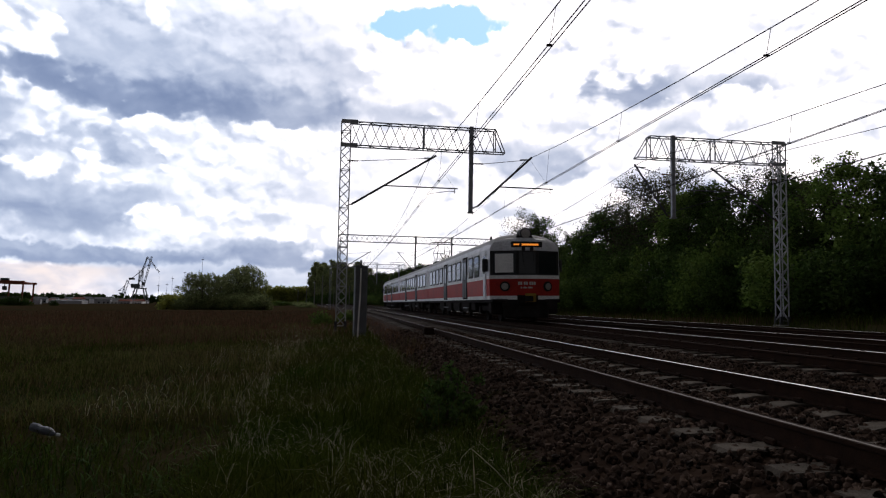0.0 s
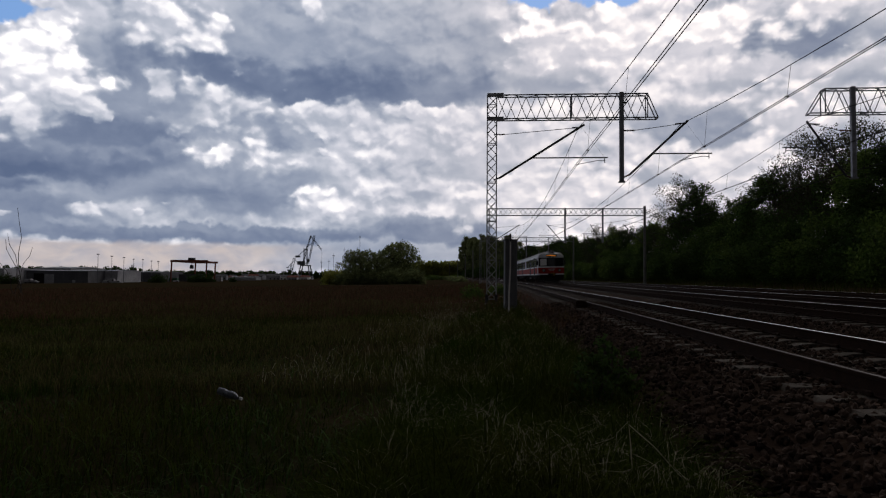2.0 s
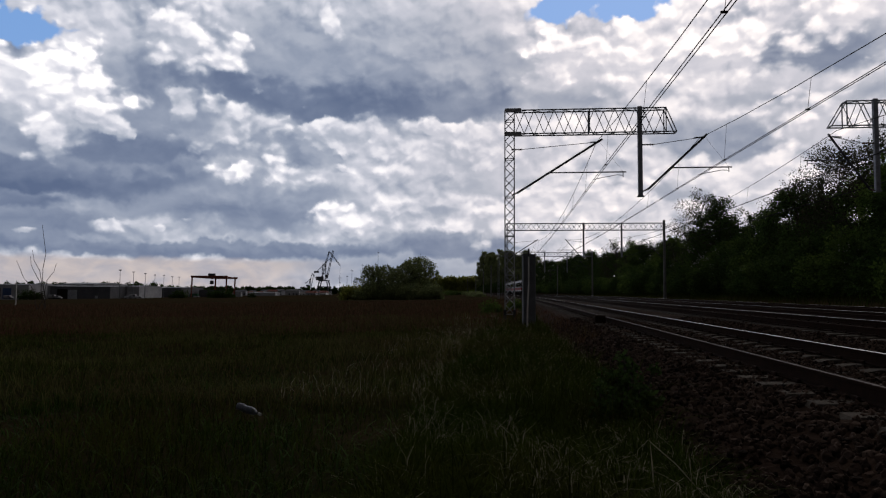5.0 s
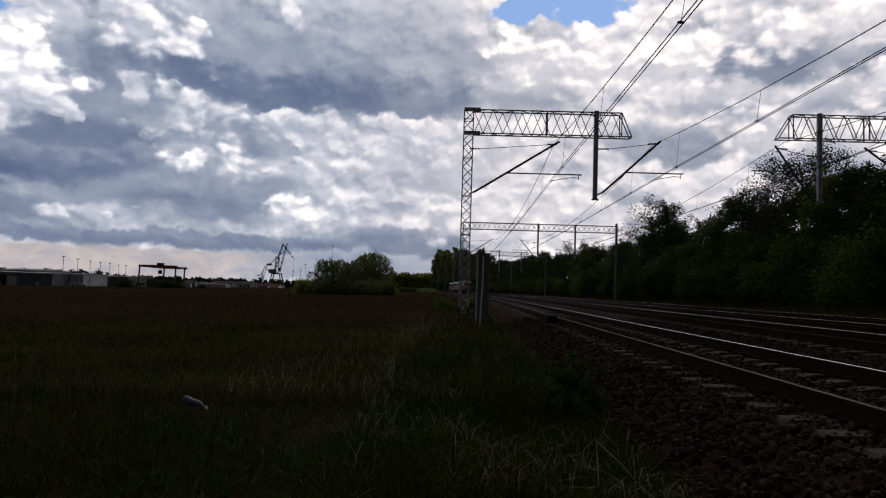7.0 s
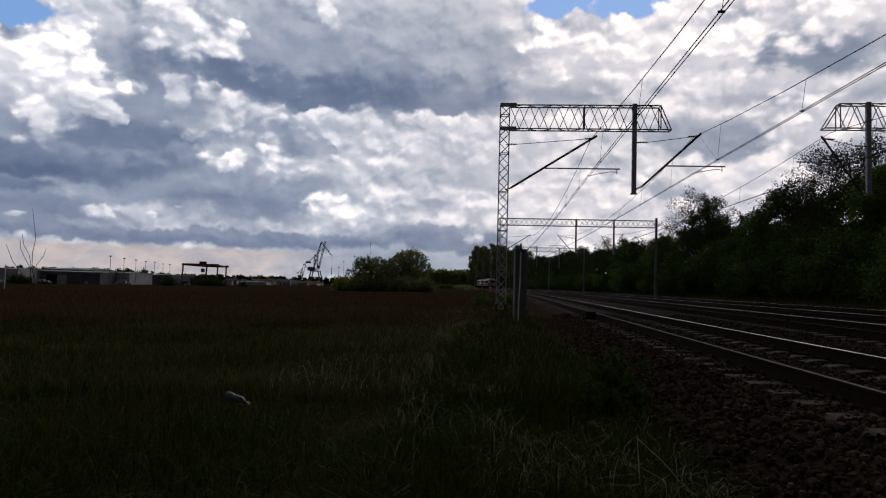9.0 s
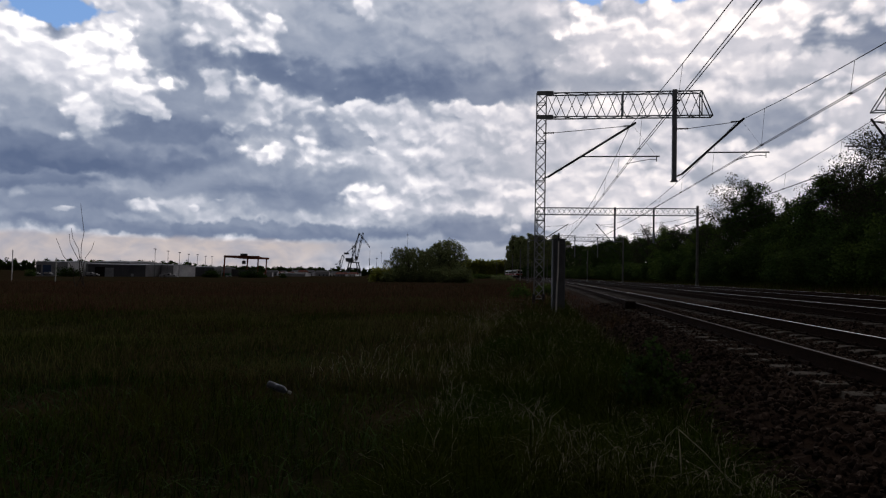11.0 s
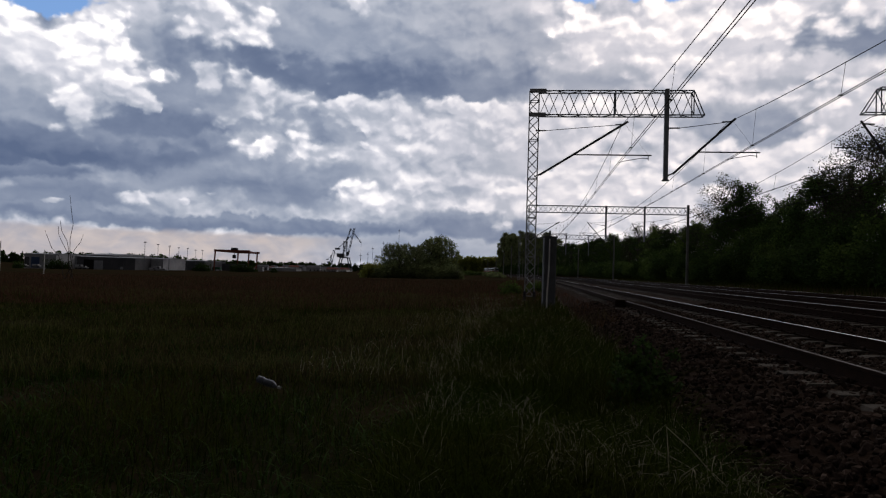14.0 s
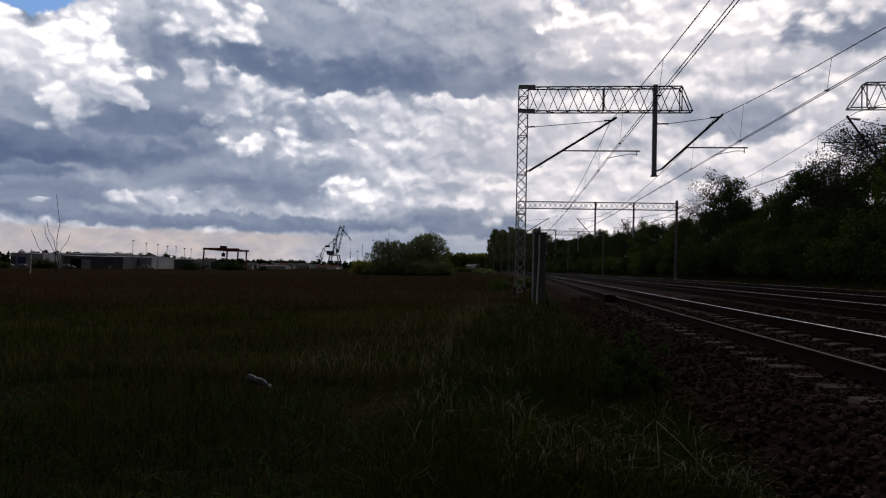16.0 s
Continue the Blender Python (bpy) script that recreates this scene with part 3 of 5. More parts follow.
def insulator(s, p, q, r=0.05, n=7):
    p, q = Vector(p), Vector(q)
    s.rod(p, q, r * 0.45, 6)
    for i in range(n):
        c = p.lerp(q, (i + 0.3) / n)
        e = p.lerp(q, (i + 0.75) / n)
        s.rod(c, e, r, 8, r * 0.6)


def cantilever(parent, xs, y, xw, zc, side=1, foot=4.87, tie=6.85, top=7.13):
    """The bracket that holds the wires over one track: xs is its post, xw the contact wire."""
    reach = xw + 0.25 * side
    st = Shape()
    p, q = Vector((xs + 0.30 * side, y, foot + 0.08)), Vector((reach + 0.12 * side, y, top + 0.12))
    st.rod(p, q, 0.047, 8)
    part("strut", st, M_DARKSTEEL, parent, "dark slanting steel tube")
    t = Shape()
    t.rod((xs + 0.55 * side, y, tie), (reach - 0.02 * side, y, top), 0.014, 5)
    t.rod((reach - 0.4 * side, y, top - 0.02), (reach, y, top), 0.03, 6)
    part("tie_rod", t, M_DARKSTEEL, parent)
    for a, b, n in (((xs + 0.08 * side, y, tie - 0.01), (xs + 0.55 * side, y, tie), 7), ((xs + 0.08 * side, y, foot), (xs + 0.36 * side, y, foot + 0.12), 4)):
        ins = Shape()
        insulator(ins, a, b, n=n)
        part("insulator", ins, M_PORCELAIN, parent, "brown ribbed porcelain insulator")
    k = (zc + 0.34 - p.z) / (q.z - p.z)
    reg = Shape()
    a = p.lerp(q, k)
    end = Vector((xw + 1.35 * side, y, zc + 0.34))
    reg.rod(a, end, 0.028, 6)
    reg.rod((xw + 1.22 * side, y, zc + 0.34), (xw + 1.22 * side, y, zc + 0.12), 0.018, 5)
    reg.line([(xw + 1.22 * side, y, zc + 0.2), (xw + 0.95 * side, y, zc + 0.22), (xw + 0.3 * side, y, zc + 0.1), (xw, y, zc + 0.03)], 0.015)
    part("registration_arm", reg, M_DARKSTEEL, parent)
    lat = Shape().rod(q.lerp(p, 0.04), end - Vector((0.12 * side, 0, 0)), 0.004, 4)
    part("stay_wire", lat, M_WIRE, parent)


G1 = 29.5
CONTACT = {T1: 5.5, T2: 5.62, T3: 5.85, T4: 5.9}


def cantilever_gantry(xm, tip_b, tip_t, drop, z0, z1, wires, foot_z, side, label):
    t = thing("catenary_gantry", label, "catenary mast", "overhead line supports")
    y = G1
    m = Shape()
    lattice(m, (xm, y, foot_z + 0.3), (xm, y, z1), 0.40, 0.40, 0.42)
    for zz in (z0, z1):
        m.box(xm - 0.2, xm + 0.5 * side if side > 0 else xm + 0.2, y - 0.215, y - 0.2, zz - 0.09, zz + 0.09) if side > 0 else m.box(xm - 0.5, xm + 0.2, y - 0.215, y - 0.2, zz - 0.09, zz + 0.09)
    part("mast", m, M_MAST, t, "grey galvanised lattice mast")
    base = Shape().bbox(xm - 0.3, xm + 0.3, y - 0.3, y + 0.3, foot_z - 0.6, foot_z + 0.12, 0.04)
    part("foundation", base, M_CONCRETE, t)
    for sx in (-1, 1):
        for sy in (-1, 1):
            shoe = Shape().bbox(xm + sx * 0.2 - 0.06, xm + sx * 0.2 + 0.06, y + sy * 0.2 - 0.06, y + sy * 0.2 + 0.06, foot_z + 0.12, foot_z + 0.5, 0.01)
            part("mast_shoe", shoe, M_DARKSTEEL, t)
    part("boom", boom_shape(xm + 0.2 * side, tip_t, tip_b, z0, z1, y), M_STEEL, t, "grey braced lattice girder")
    d = Shape().bbox(drop - 0.09, drop + 0.09, y - 0.31, y - 0.13, 4.78 + (z1 - 8.52), z1 + 0.06, 0.015)
    d.bbox(drop - 0.13, drop + 0.13, y - 0.33, y - 0.11, 4.74 + (z1 - 8.52), 4.80 + (z1 - 8.52), 0.01)
    part("drop_post", d, M_STEEL, t)
    for xs, c, xw in wires:
        cantilever(t, xs, y if xs == xm else y - 0.22, xw, CONTACT[c], side, foot=4.87 + LEVEL[c], tie=6.85 + LEVEL[c], top=7.13 + LEVEL[c])
    return t


def portal(y, xl, xr, top, drops, detail=1):
    t = thing("catenary_portal", "grey steel catenary portal spanning four railway tracks", "catenary portal", "overhead line supports")
    s = -bend(y) + bend(86)
    xl, xr = xl + s, xr + s
    m = Shape()
    lattice(m, (xl, y, -0.8), (xl, y, top), 0.36, 0.36, 0.5, 0.03, 0.045)
    part("mast", m, M_STEEL, t)
    m = Shape().rod((xr, y, -0.4), (xr, y, top + 0.35), 0.19, 10, 0.15)
    part("mast", m, M_CONCRETE, t, "grey concrete post")
    part("boom", boom_shape(xl, xr, xr, top - 0.85, top, y, d=0.4, panel=0.62, r=0.036, chord=0.058), M_STEEL, t)
    for x in drops:
        part("drop_post", Shape().bbox(x + s - 0.1, x + s + 0.1, y - 0.1, y + 0.1, top - 4.2, top + 0.1, 0.02), M_STEEL, t)
    cantilever(t, xl, y, T1 - bend(y), CONTACT[T1] , 1)
    for x, c in zip((*drops, xr - s), (T2, T3, T4)):
        cantilever(t, x + s, y, c - bend(y), CONTACT[c], -1, foot=5.0, tie=6.95, top=7.2)
    return t


SPANS = [-27.0, 29.5, 86.0, 144.0, 202.0, 260.0, 318.0]


def wire_x(c, y, off=0.0):
    """The contact wire zigzags about the track's middle."""
    zig = {T1: (-0.08, -0.13), T2: (0.22, 0.06), T3: (0.2, 0.22), T4: (0.2, 0.1)}[c]
    k = np.interp(y, SPANS, [*zig, 0.15, -0.15, 0.15, -0.15, 0.15])
    return c + k + off - bend(y)


def build_wires():
    for c in (T1, T2, T3, T4):
        t = thing("overhead_wires", "dark catenary and twin contact wires hung on droppers", "overhead line", "overhead wires of the tracks")
        z0 = CONTACT[c]
        dip = 0.68 if c == T1 else 0.82
        mess, con1, con2 = [], [], []
        for a, b in zip(SPANS[:-1], SPANS[1:]):
            n = 12
            for i in range(n + (b == SPANS[-1])):
                k = i / n
                y = a + (b - a) * k
                sag = 1.0 - 4 * k * (1 - k) * dip
                mess.append((wire_x(c, y, 0.12), y, z0 + 0.12 + 1.5 * sag))
                con1.append((wire_x(c, y, -0.03), y, z0 - 0.03 * (k * (1 - k))))
                con2.append((wire_x(c, y, 0.05), y, z0 - 0.03 * (k * (1 - k))))
        part("messenger_wire", Shape().line(mess, 0.0125, 5), M_WIRE, t)
        part("contact_wire", Shape().line(con1, 0.0115, 5), M_WIRE, t)
        part("contact_wire", Shape().line(con2, 0.0115, 5), M_WIRE, t)
        for a, b in zip(SPANS[:4], SPANS[1:5]):
            for i in range(8):
                k = (i + 0.5) / 8
                y = a + (b - a) * k
                zt = z0 + 0.12 + 1.5 * (1.0 - 4 * k * (1 - k) * dip)
                d = Shape().rod((wire_x(c, y, 0.12), y, zt), (wire_x(c, y, 0.01), y, z0), 0.0065, 4)
                d.bbox(wire_x(c, y, -0.05), wire_x(c, y, 0.07), y - 0.02, y + 0.02, z0 - 0.01, z0 + 0.03, 0.005)
                part("dropper", d, M_WIRE, t)


def build_masts():
    cantilever_gantry(0.08, 7.05, 6.62, 5.53, 7.50, 8.52, ((0.08, T1, 3.64), (5.53, T2, 7.90)), -0.5, 1, "grey lattice catenary mast with a truss boom over two tracks")
    cantilever_gantry(20.4, 13.24, 13.85, 14.94, 7.62, 8.64, ((14.94, T3, 13.45), (20.4, T4, 17.3)), 0.0, -1, "grey lattice catenary mast with a truss boom before trees")
    portal(86.0, -0.2, 19.0, 9.25, (9.3, 13.9))
    portal(144.0, -0.2, 19.0, 9.0, (9.3, 13.9))
    for y in (202.0, 260.0, 318.0, 380.0):
        s = bend(86) - bend(y)
        for x in (-0.2, 19.0):
            t = thing("catenary_mast", "far grey catenary post beside the railway", "catenary mast", "far overhead line posts")
            part("post", Shape().rod((x + s, y, -0.8), (x + s, y, 8.6), 0.17, 8, 0.14), M_CONCRETE, t)
            d = 1 if x < 0 else -1
            br = Shape().rod((x + s, y, 5.0), (x + s + 2.9 * d, y, 7.2), 0.035, 5)
            br.rod((x + s, y, 6.9), (x + s + 2.9 * d, y, 7.2), 0.02, 5)
            br.rod((x + s + 1.0 * d, y, 5.9), (x + s + 4.2 * d, y, 5.95), 0.025, 5)
            part("bracket", br, M_DARKSTEEL, t)


# ---------------------------------------------------------------- plants
def leaf_cloud(centres, radii, count, size, seed, flat=1.0):
    """Many small bent leaves on the shells of clumps."""
    r = np.random.default_rng(seed)
    c = np.array(centres)
    rad = np.array(radii)
    w = rad ** 2
    pick = r.choice(len(c), count, p=w / w.sum())
    d = r.normal(size=(count, 3))
    d /= np.linalg.norm(d, axis=1)[:, None]
    p = c[pick] + d * (rad[pick] * (0.35 + 0.7 * r.random(count)))[:, None] * np.array([1, 1, flat])
    u = r.normal(size=(count, 3))
    u /= np.linalg.norm(u, axis=1)[:, None]
    v = np.cross(u, r.normal(size=(count, 3)))
    v /= np.linalg.norm(v, axis=1)[:, None]
    sz = size * (0.6 + 0.8 * r.random(count))[:, None]
    q = np.stack([p - u * sz, p - v * sz * 0.55, p + u * sz, p + v * sz * 0.55], 1)
    return q.reshape(-1, 3), np.arange(count * 4).reshape(-1, 4)


def leaf_mesh(name, verts, faces, mat):
    me = bpy.data.meshes.new(name)
    me.from_pydata(verts.tolist(), [], faces.tolist())
    me.materials.append(mat)
    return me


def make_tree(height, spread, seed, leaf, leaves=3500, size=0.16, bare=0.3, label="green broad-leaved tree", upright=False, clumps=26):
    """Trunk, limbs and twigs, with leaf clumps at the limbs' ends."""
    r = random.Random(seed)
    t = thing("tree", label, "tree", "trees beside the railway")
    wood = Shape()
    top = Vector((r.uniform(-0.4, 0.4), r.uniform(-0.4, 0.4), height * 0.9))
    pts = [Vector((0, 0, -0.5)).lerp(top, k / 6) + Vector((r.uniform(-1, 1), r.uniform(-1, 1), 0)) * 0.03 * height * (k > 0) for k in range(7)]
    rad = [height * 0.018 * (1 - 0.13 * k) for k in range(7)]
    wood.line(pts, rad, 7)
    centres, radii = [], []
    for i in range(clumps):
        k = 0.16 + 0.84 * (i + r.random()) / clumps
        a = i * 2.4 + r.uniform(-0.5, 0.5)
        root = pts[min(5, int(k * 0.85 * 6))].lerp(pts[min(6, int(k * 0.85 * 6) + 1)], 0.5)
        out = spread * (math.sin(math.pi * min(1, 0.18 + 0.82 * k)) ** 0.6 + 0.10) * r.uniform(0.55, 1.0)
        if upright:
            out *= 0.75
        tip = Vector((math.cos(a) * out, math.sin(a) * out, height * (k * 0.92 + 0.06) + r.uniform(-0.3, 0.3)))
        mid = root.lerp(tip, 0.5) + Vector((0, 0, 0.06 * height * r.uniform(-0.3, 1)))
        wood.line([root, mid, tip], [rad[2] * 0.45 * (1.1 - k * 0.6), rad[2] * 0.28 * (1.1 - k * 0.6), rad[2] * 0.08], 5)
        for _ in range(5):
            e = tip + Vector((r.uniform(-1, 1), r.uniform(-1, 1), r.uniform(-0.2, 1.3))) * spread * 0.28
            wood.line([mid.lerp(tip, r.uniform(0.3, 1)), e], [rad[2] * 0.09, 0.006], 4)
            if r.random() > bare:
                centres.append(tuple(e)); radii.append(spread * r.uniform(0.10, 0.22))
        centres.append(tuple(tip)); radii.append(spread * r.uniform(0.18, 0.34))
    part("trunk", wood, M_BARK, t)
    v, f = leaf_cloud(centres, radii, leaves, size, seed)
    part("crown", leaf_mesh("crown", v, f, leaf), leaf, t)
    return t


def make_bush(height, spread, seed, leaf, leaves=6500, size=0.115, label="dense dark green bush", group="bushes along the railway bank"):
    r = random.Random(seed)
    t = thing("bush", label, "bush", group)
    wood = Shape()
    centres, radii = [], []
    for i in range(16):
        a, k = i * 2.4, r.random()
        tip = Vector((math.cos(a) * spread * r.uniform(0.1, 0.85), math.sin(a) * spread * r.uniform(0.1, 0.85), height * r.uniform(0.25, 0.92)))
        wood.line([(r.uniform(-0.2, 0.2), r.uniform(-0.2, 0.2), -0.4), tip * 0.5 + Vector((0, 0, 0.2 * height * k)), tip], [0.05, 0.03, 0.008], 4)
        centres.append(tuple(tip)); radii.append(spread * r.uniform(0.24, 0.42))
        centres.append((tip.x * 1.05, tip.y * 1.05, tip.z * 0.45)); radii.append(spread * r.uniform(0.3, 0.45))
    part("stem", wood, M_BARK, t)
    v, f = leaf_cloud(centres, radii, leaves, size, seed)
    v[:, 2] = np.maximum(v[:, 2], -0.2)
    part("foliage", leaf_mesh("foliage", v, f, leaf), leaf, t)
    return t


def place(source, spots):
    """Stand a plant at the first spot and copies at the others: x, y, scale, turn, scale of height."""
    for i, (x, y, k, turn, kz) in enumerate(spots):
        m = pose(x, y, ground_z(x, y), 0, 0, turn) @ Matrix.Diagonal((k, k, kz, 1))
        if i == 0:
            source.matrix_basis = m
        else:
            copy_thing(source, Matrix.Identity(4)).matrix_basis = m


def build_bank():
    r = random.Random(5)
    # (slope away from the line, height): trees behind the bushes, at 28 m from the eye's line
    trees = [make_tree(12, 4.2, 11, M_LEAF_DARK, 11000, 0.145, 0.2, "tall dark green broad-leaved tree on the bank"),
             make_tree(12, 3.8, 12, M_LEAF, 10000, 0.14, 0.3, "green spring-leaved tree on the bank"),
             make_tree(12, 4.4, 13, M_LEAF_BROWN, 9000, 0.085, 0.35, "half-bare tree with young reddish leaves"),
             make_tree(12, 3.6, 14, M_LEAF_DARK, 8000, 0.12, 0.2, "slender dark green tree on the bank", True)]
    spots = {0: [], 1: [], 2: [], 3: []}
    plan = [(25, 8.5, 1), (29, 9.5, 0), (33, 8.6, 1), (36.5, 9.2, 2), (40, 9.0, 0), (43.5, 10.8, 2), (47, 10.0, 0), (50.5, 9.8, 1), (54, 12.6, 2), (58, 10.8, 0), (61, 13.8, 2), (64.5, 14.2, 2), (68, 10.8, 0), (71.0, 12.0, 2), (74.0, 7.6, 1), (79, 6.5, 0), (84, 6.6, 1), (88, 9.8, 3), (92, 13.2, 3), (96, 14.2, 2), (100, 12.6, 3), (105, 10.0, 1), (110, 9.0, 1), (117, 9.2, 0), (124, 9.6, 1), (132, 9.8, 0), (141, 10.4, 1), (150, 12.0, 2), (158, 12.2, 2), (167, 10.0, 0), (178, 11.0, 0), (190, 11.6, 1), (203, 12.6, 0), (217, 12.4, 0), (232, 12.0, 1), (250, 13, 0), (270, 13, 3), (290, 14, 0), (312, 14, 3), (336, 14, 0)]
    for y, h, kind in plan:
        x = 28.0 + r.uniform(-1.2, 1.8) - bend(y)
        z = ground_z(x, y)
        k = (h * 0.95 + 0.7 - z) / 12.6
        spots[kind].append((x, y, max(0.75, k) * r.uniform(0.95, 1.1), r.uniform(0, 360), k))
    # a second rank behind, which closes the gaps
    for i in range(34):
        y = 16 + i * 7.5
        x = 34 + r.uniform(-2, 3) - bend(y)
        k = r.uniform(0.62, 0.8)
        spots[(0, 1, 3)[i % 3]].append((x, y, k * 1.1, r.uniform(0, 360), k))
    for kind, src in enumerate(trees):
        place(src, spots[kind])
    bushes = [make_bush(4.2, 2.6, 21, M_LEAF_DARK), make_bush(3.8, 2.8, 22, M_LEAF), make_bush(4.6, 2.4, 23, M_LEAF_DARK, 6500)]
    sp = {0: [], 1: [], 2: []}
    y = 12.0
    i = 0
    while y < 330:
        sp[i % 3].append((23.8 + r.uniform(-0.4, 0.8) - bend(y), y, r.uniform(0.75, 1.05) * (1 + y / 400), r.uniform(0, 360), r.uniform(0.7, 1.05)))
        if y < 130:
            sp[(i + 1) % 3].append((26.2 + r.uniform(-0.6, 0.6) - bend(y), y + 1.3, r.uniform(0.9, 1.2), r.uniform(0, 360), r.uniform(1.0, 1.35)))
        y += 2.7 + y * 0.012
        i += 1
    for kind, src in enumerate(bushes):
        place(src, sp[kind])
    # bushes with white blossom
    b = make_bush(3.0, 1.6, 31, M_BLOSSOM, 900, 0.07, "bush with white spring blossom")
    place(b, [(24.6, 88, 1.2, 0, 1.6), (25.2, 82, 1.1, 40, 1.7), (24.2, 50, 1.0, 90, 1.2), (25.5, 104, 1.3, 10, 1.8), (25.6, 93, 1.4, 70, 2.0)])


def build_left_thicket():
    r = random.Random(9)
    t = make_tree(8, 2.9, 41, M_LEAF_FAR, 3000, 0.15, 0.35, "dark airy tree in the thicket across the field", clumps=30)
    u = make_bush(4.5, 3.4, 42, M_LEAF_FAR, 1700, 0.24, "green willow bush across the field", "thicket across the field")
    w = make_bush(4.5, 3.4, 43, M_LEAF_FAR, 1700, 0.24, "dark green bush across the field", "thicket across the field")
    lit = make_bush(4.0, 3.2, 44, M_LEAF_SUNLIT, 1700, 0.24, "yellow-green sunlit willow bush across the field", "thicket across the field")
    ts, us, ws, ls = [], [], [], []
    for k, (u0, v0) in enumerate([(-0.205, .034), (-0.196, .036), (-0.188, .033), (-0.180, .036), (-0.172, .034), (-0.165, .032), (-0.157, .034), (-0.149, .040), (-0.142, .044), (-0.134, .046), (-0.127, .047), (-0.119, .045)]):
        y = 165 + r.uniform(-8, 8)
        x = u0 * y
        z = ground_z(x, y)
        h = v0 * y + EYE - z
        ts.append((x, y, h / 8 * 0.95, r.uniform(0, 360), h / 8))
    for k in range(26):
        u0 = -0.235 + 0.13 * k / 25
        y = 158 + r.uniform(-5, 5)
        (ls if k < 4 else us if k % 3 == 0 else ws).append((u0 * y, y, r.uniform(0.6, 0.9), r.uniform(0, 360), r.uniform(0.45, 0.85)))
    place(t, ts), place(u, us), place(w, ws), place(lit, ls)
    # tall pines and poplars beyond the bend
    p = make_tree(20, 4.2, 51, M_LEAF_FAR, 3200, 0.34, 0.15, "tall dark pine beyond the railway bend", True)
    ps = []
    for k in range(30):
        y = 352 + 6.0 * k + r.uniform(-3, 3)
        h = (0.050 + 0.008 * r.random() - (0.012 if k % 7 == 3 else 0)) * y
        ps.append((T4 + 11 + r.uniform(-3, 4) - bend(y), y, h / 20 * 0.85, r.uniform(0, 360), h / 20))
    for k in range(16):
        u0 = 0.03 + 0.09 * k / 15
        y = 330 + r.uniform(-10, 20)
        h = (0.030 + 0.018 * r.random()) * y
        ps.append((u0 * y, y, h / 20 * 1.2, r.uniform(0, 360), h / 20))
    place(p, ps)
    # undergrowth at their feet and the scrub along the inner side of the bend
    ws2 = make_bush(5, 5, 52, M_LEAF_DARK, 1600, 0.4, "dark undergrowth beyond the bend", "scrub beyond the bend")
    place(ws2, [(T4 + 6.5 - bend(330 + 11 * k), 330 + 11 * k + r.uniform(-3, 3), 1.0, r.uniform(0, 360), r.uniform(0.7, 1.3)) for k in range(18)])
    gs = make_bush(4, 4, 53, M_LEAF, 1500, 0.35, "green scrub on the field's edge", "scrub on the field")
    place(gs, [((-0.106 + 0.055 * k / 8) * 300 - 3, 300 + 12 * k, 1.0, r.uniform(0, 360), r.uniform(0.3, 0.5)) for k in range(9)])
    yb = make_bush(4.5, 4.0, 56, M_LEAF_DARK, 1500, 0.3, "dark bush before the warehouses", "bushes before the warehouses")
    place(yb, [(u0 * 300, 300, k0, 40 * i, k0 * 0.9) for i, (u0, k0) in enumerate(((-0.738, 1.1), (-0.722, 0.9), (-0.80, 0.8), (-0.50, 0.7), (-0.492, 0.9), (-0.44, 0.8), (-0.428, 0.9), (-0.415, 0.7), (-0.38, 0.5)))])
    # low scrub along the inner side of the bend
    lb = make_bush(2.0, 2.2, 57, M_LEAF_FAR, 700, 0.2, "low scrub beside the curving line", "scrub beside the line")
    place(lb, [(-3.5 - bend(y0) + r.uniform(-1.5, 1.0), y0, r.uniform(0.8, 1.1), r.uniform(0, 360), r.uniform(0.5, 0.85)) for y0 in range(215, 420, 7)])
    # a small bush near the first mast
    b = make_bush(0.9, 0.9, 54, M_LEAF, 1800, 0.06, "small leafy green bush near the mast", "shrubs near the track")
    place(b, [(-1.0, 42, 1.0, 0, 1.0), (0.6, 44, 0.9, 90, 0.8)])
    # the leafy tuft at the edge of the ballast
    b = make_bush(0.72, 0.28, 55, M_LEAF_DARK, 1900, 0.028, "bright green nettle clump at the ballast's edge", "shrubs near the track")
    place(b, [(1.12, 6.6, 1.0, 0, 1.0), (0.92, 6.1, 0.8, 90, 0.8)])


def build_far_woods():
    """Far woods on the skyline: clumps of leaves in one body."""
    r = random.Random(3)
    for name, label, mat, y, u0, u1, n, h0, h1, sz in (
            ("far_wood", "sunlit yellow-green wood on the skyline", M_LEAF_SUNLIT, 820, -0.135, -0.02, 60, 17, 21, 1.3),
            ("far_wood", "dark far line of trees on the skyline", M_LEAF_DARK, 900, -0.62, -0.12, 300, 5, 9, 1.1),
            ("far_wood", "dark far trees behind the warehouses", M_LEAF_DARK, 520, -0.95, -0.50, 150, 4.5, 9, 0.8)):
        c, rad = [], []
        for k in range(n):
            u = u0 + (u1 - u0) * (k + r.random()) / n
            h = r.uniform(h0, h1)
            for j in range(5):
                c.append((u * y + r.uniform(-3, 3), y + r.uniform(-6, 6), -2 + h * (j + 0.3) / 5)); rad.append(h * 0.24)
        v, f = leaf_cloud(c, rad, n * (300 if n == 60 else 130), sz, 60 + n)
        tagged(new(name, leaf_mesh(name, v, f, mat)), label, "wood", kind="stuff")


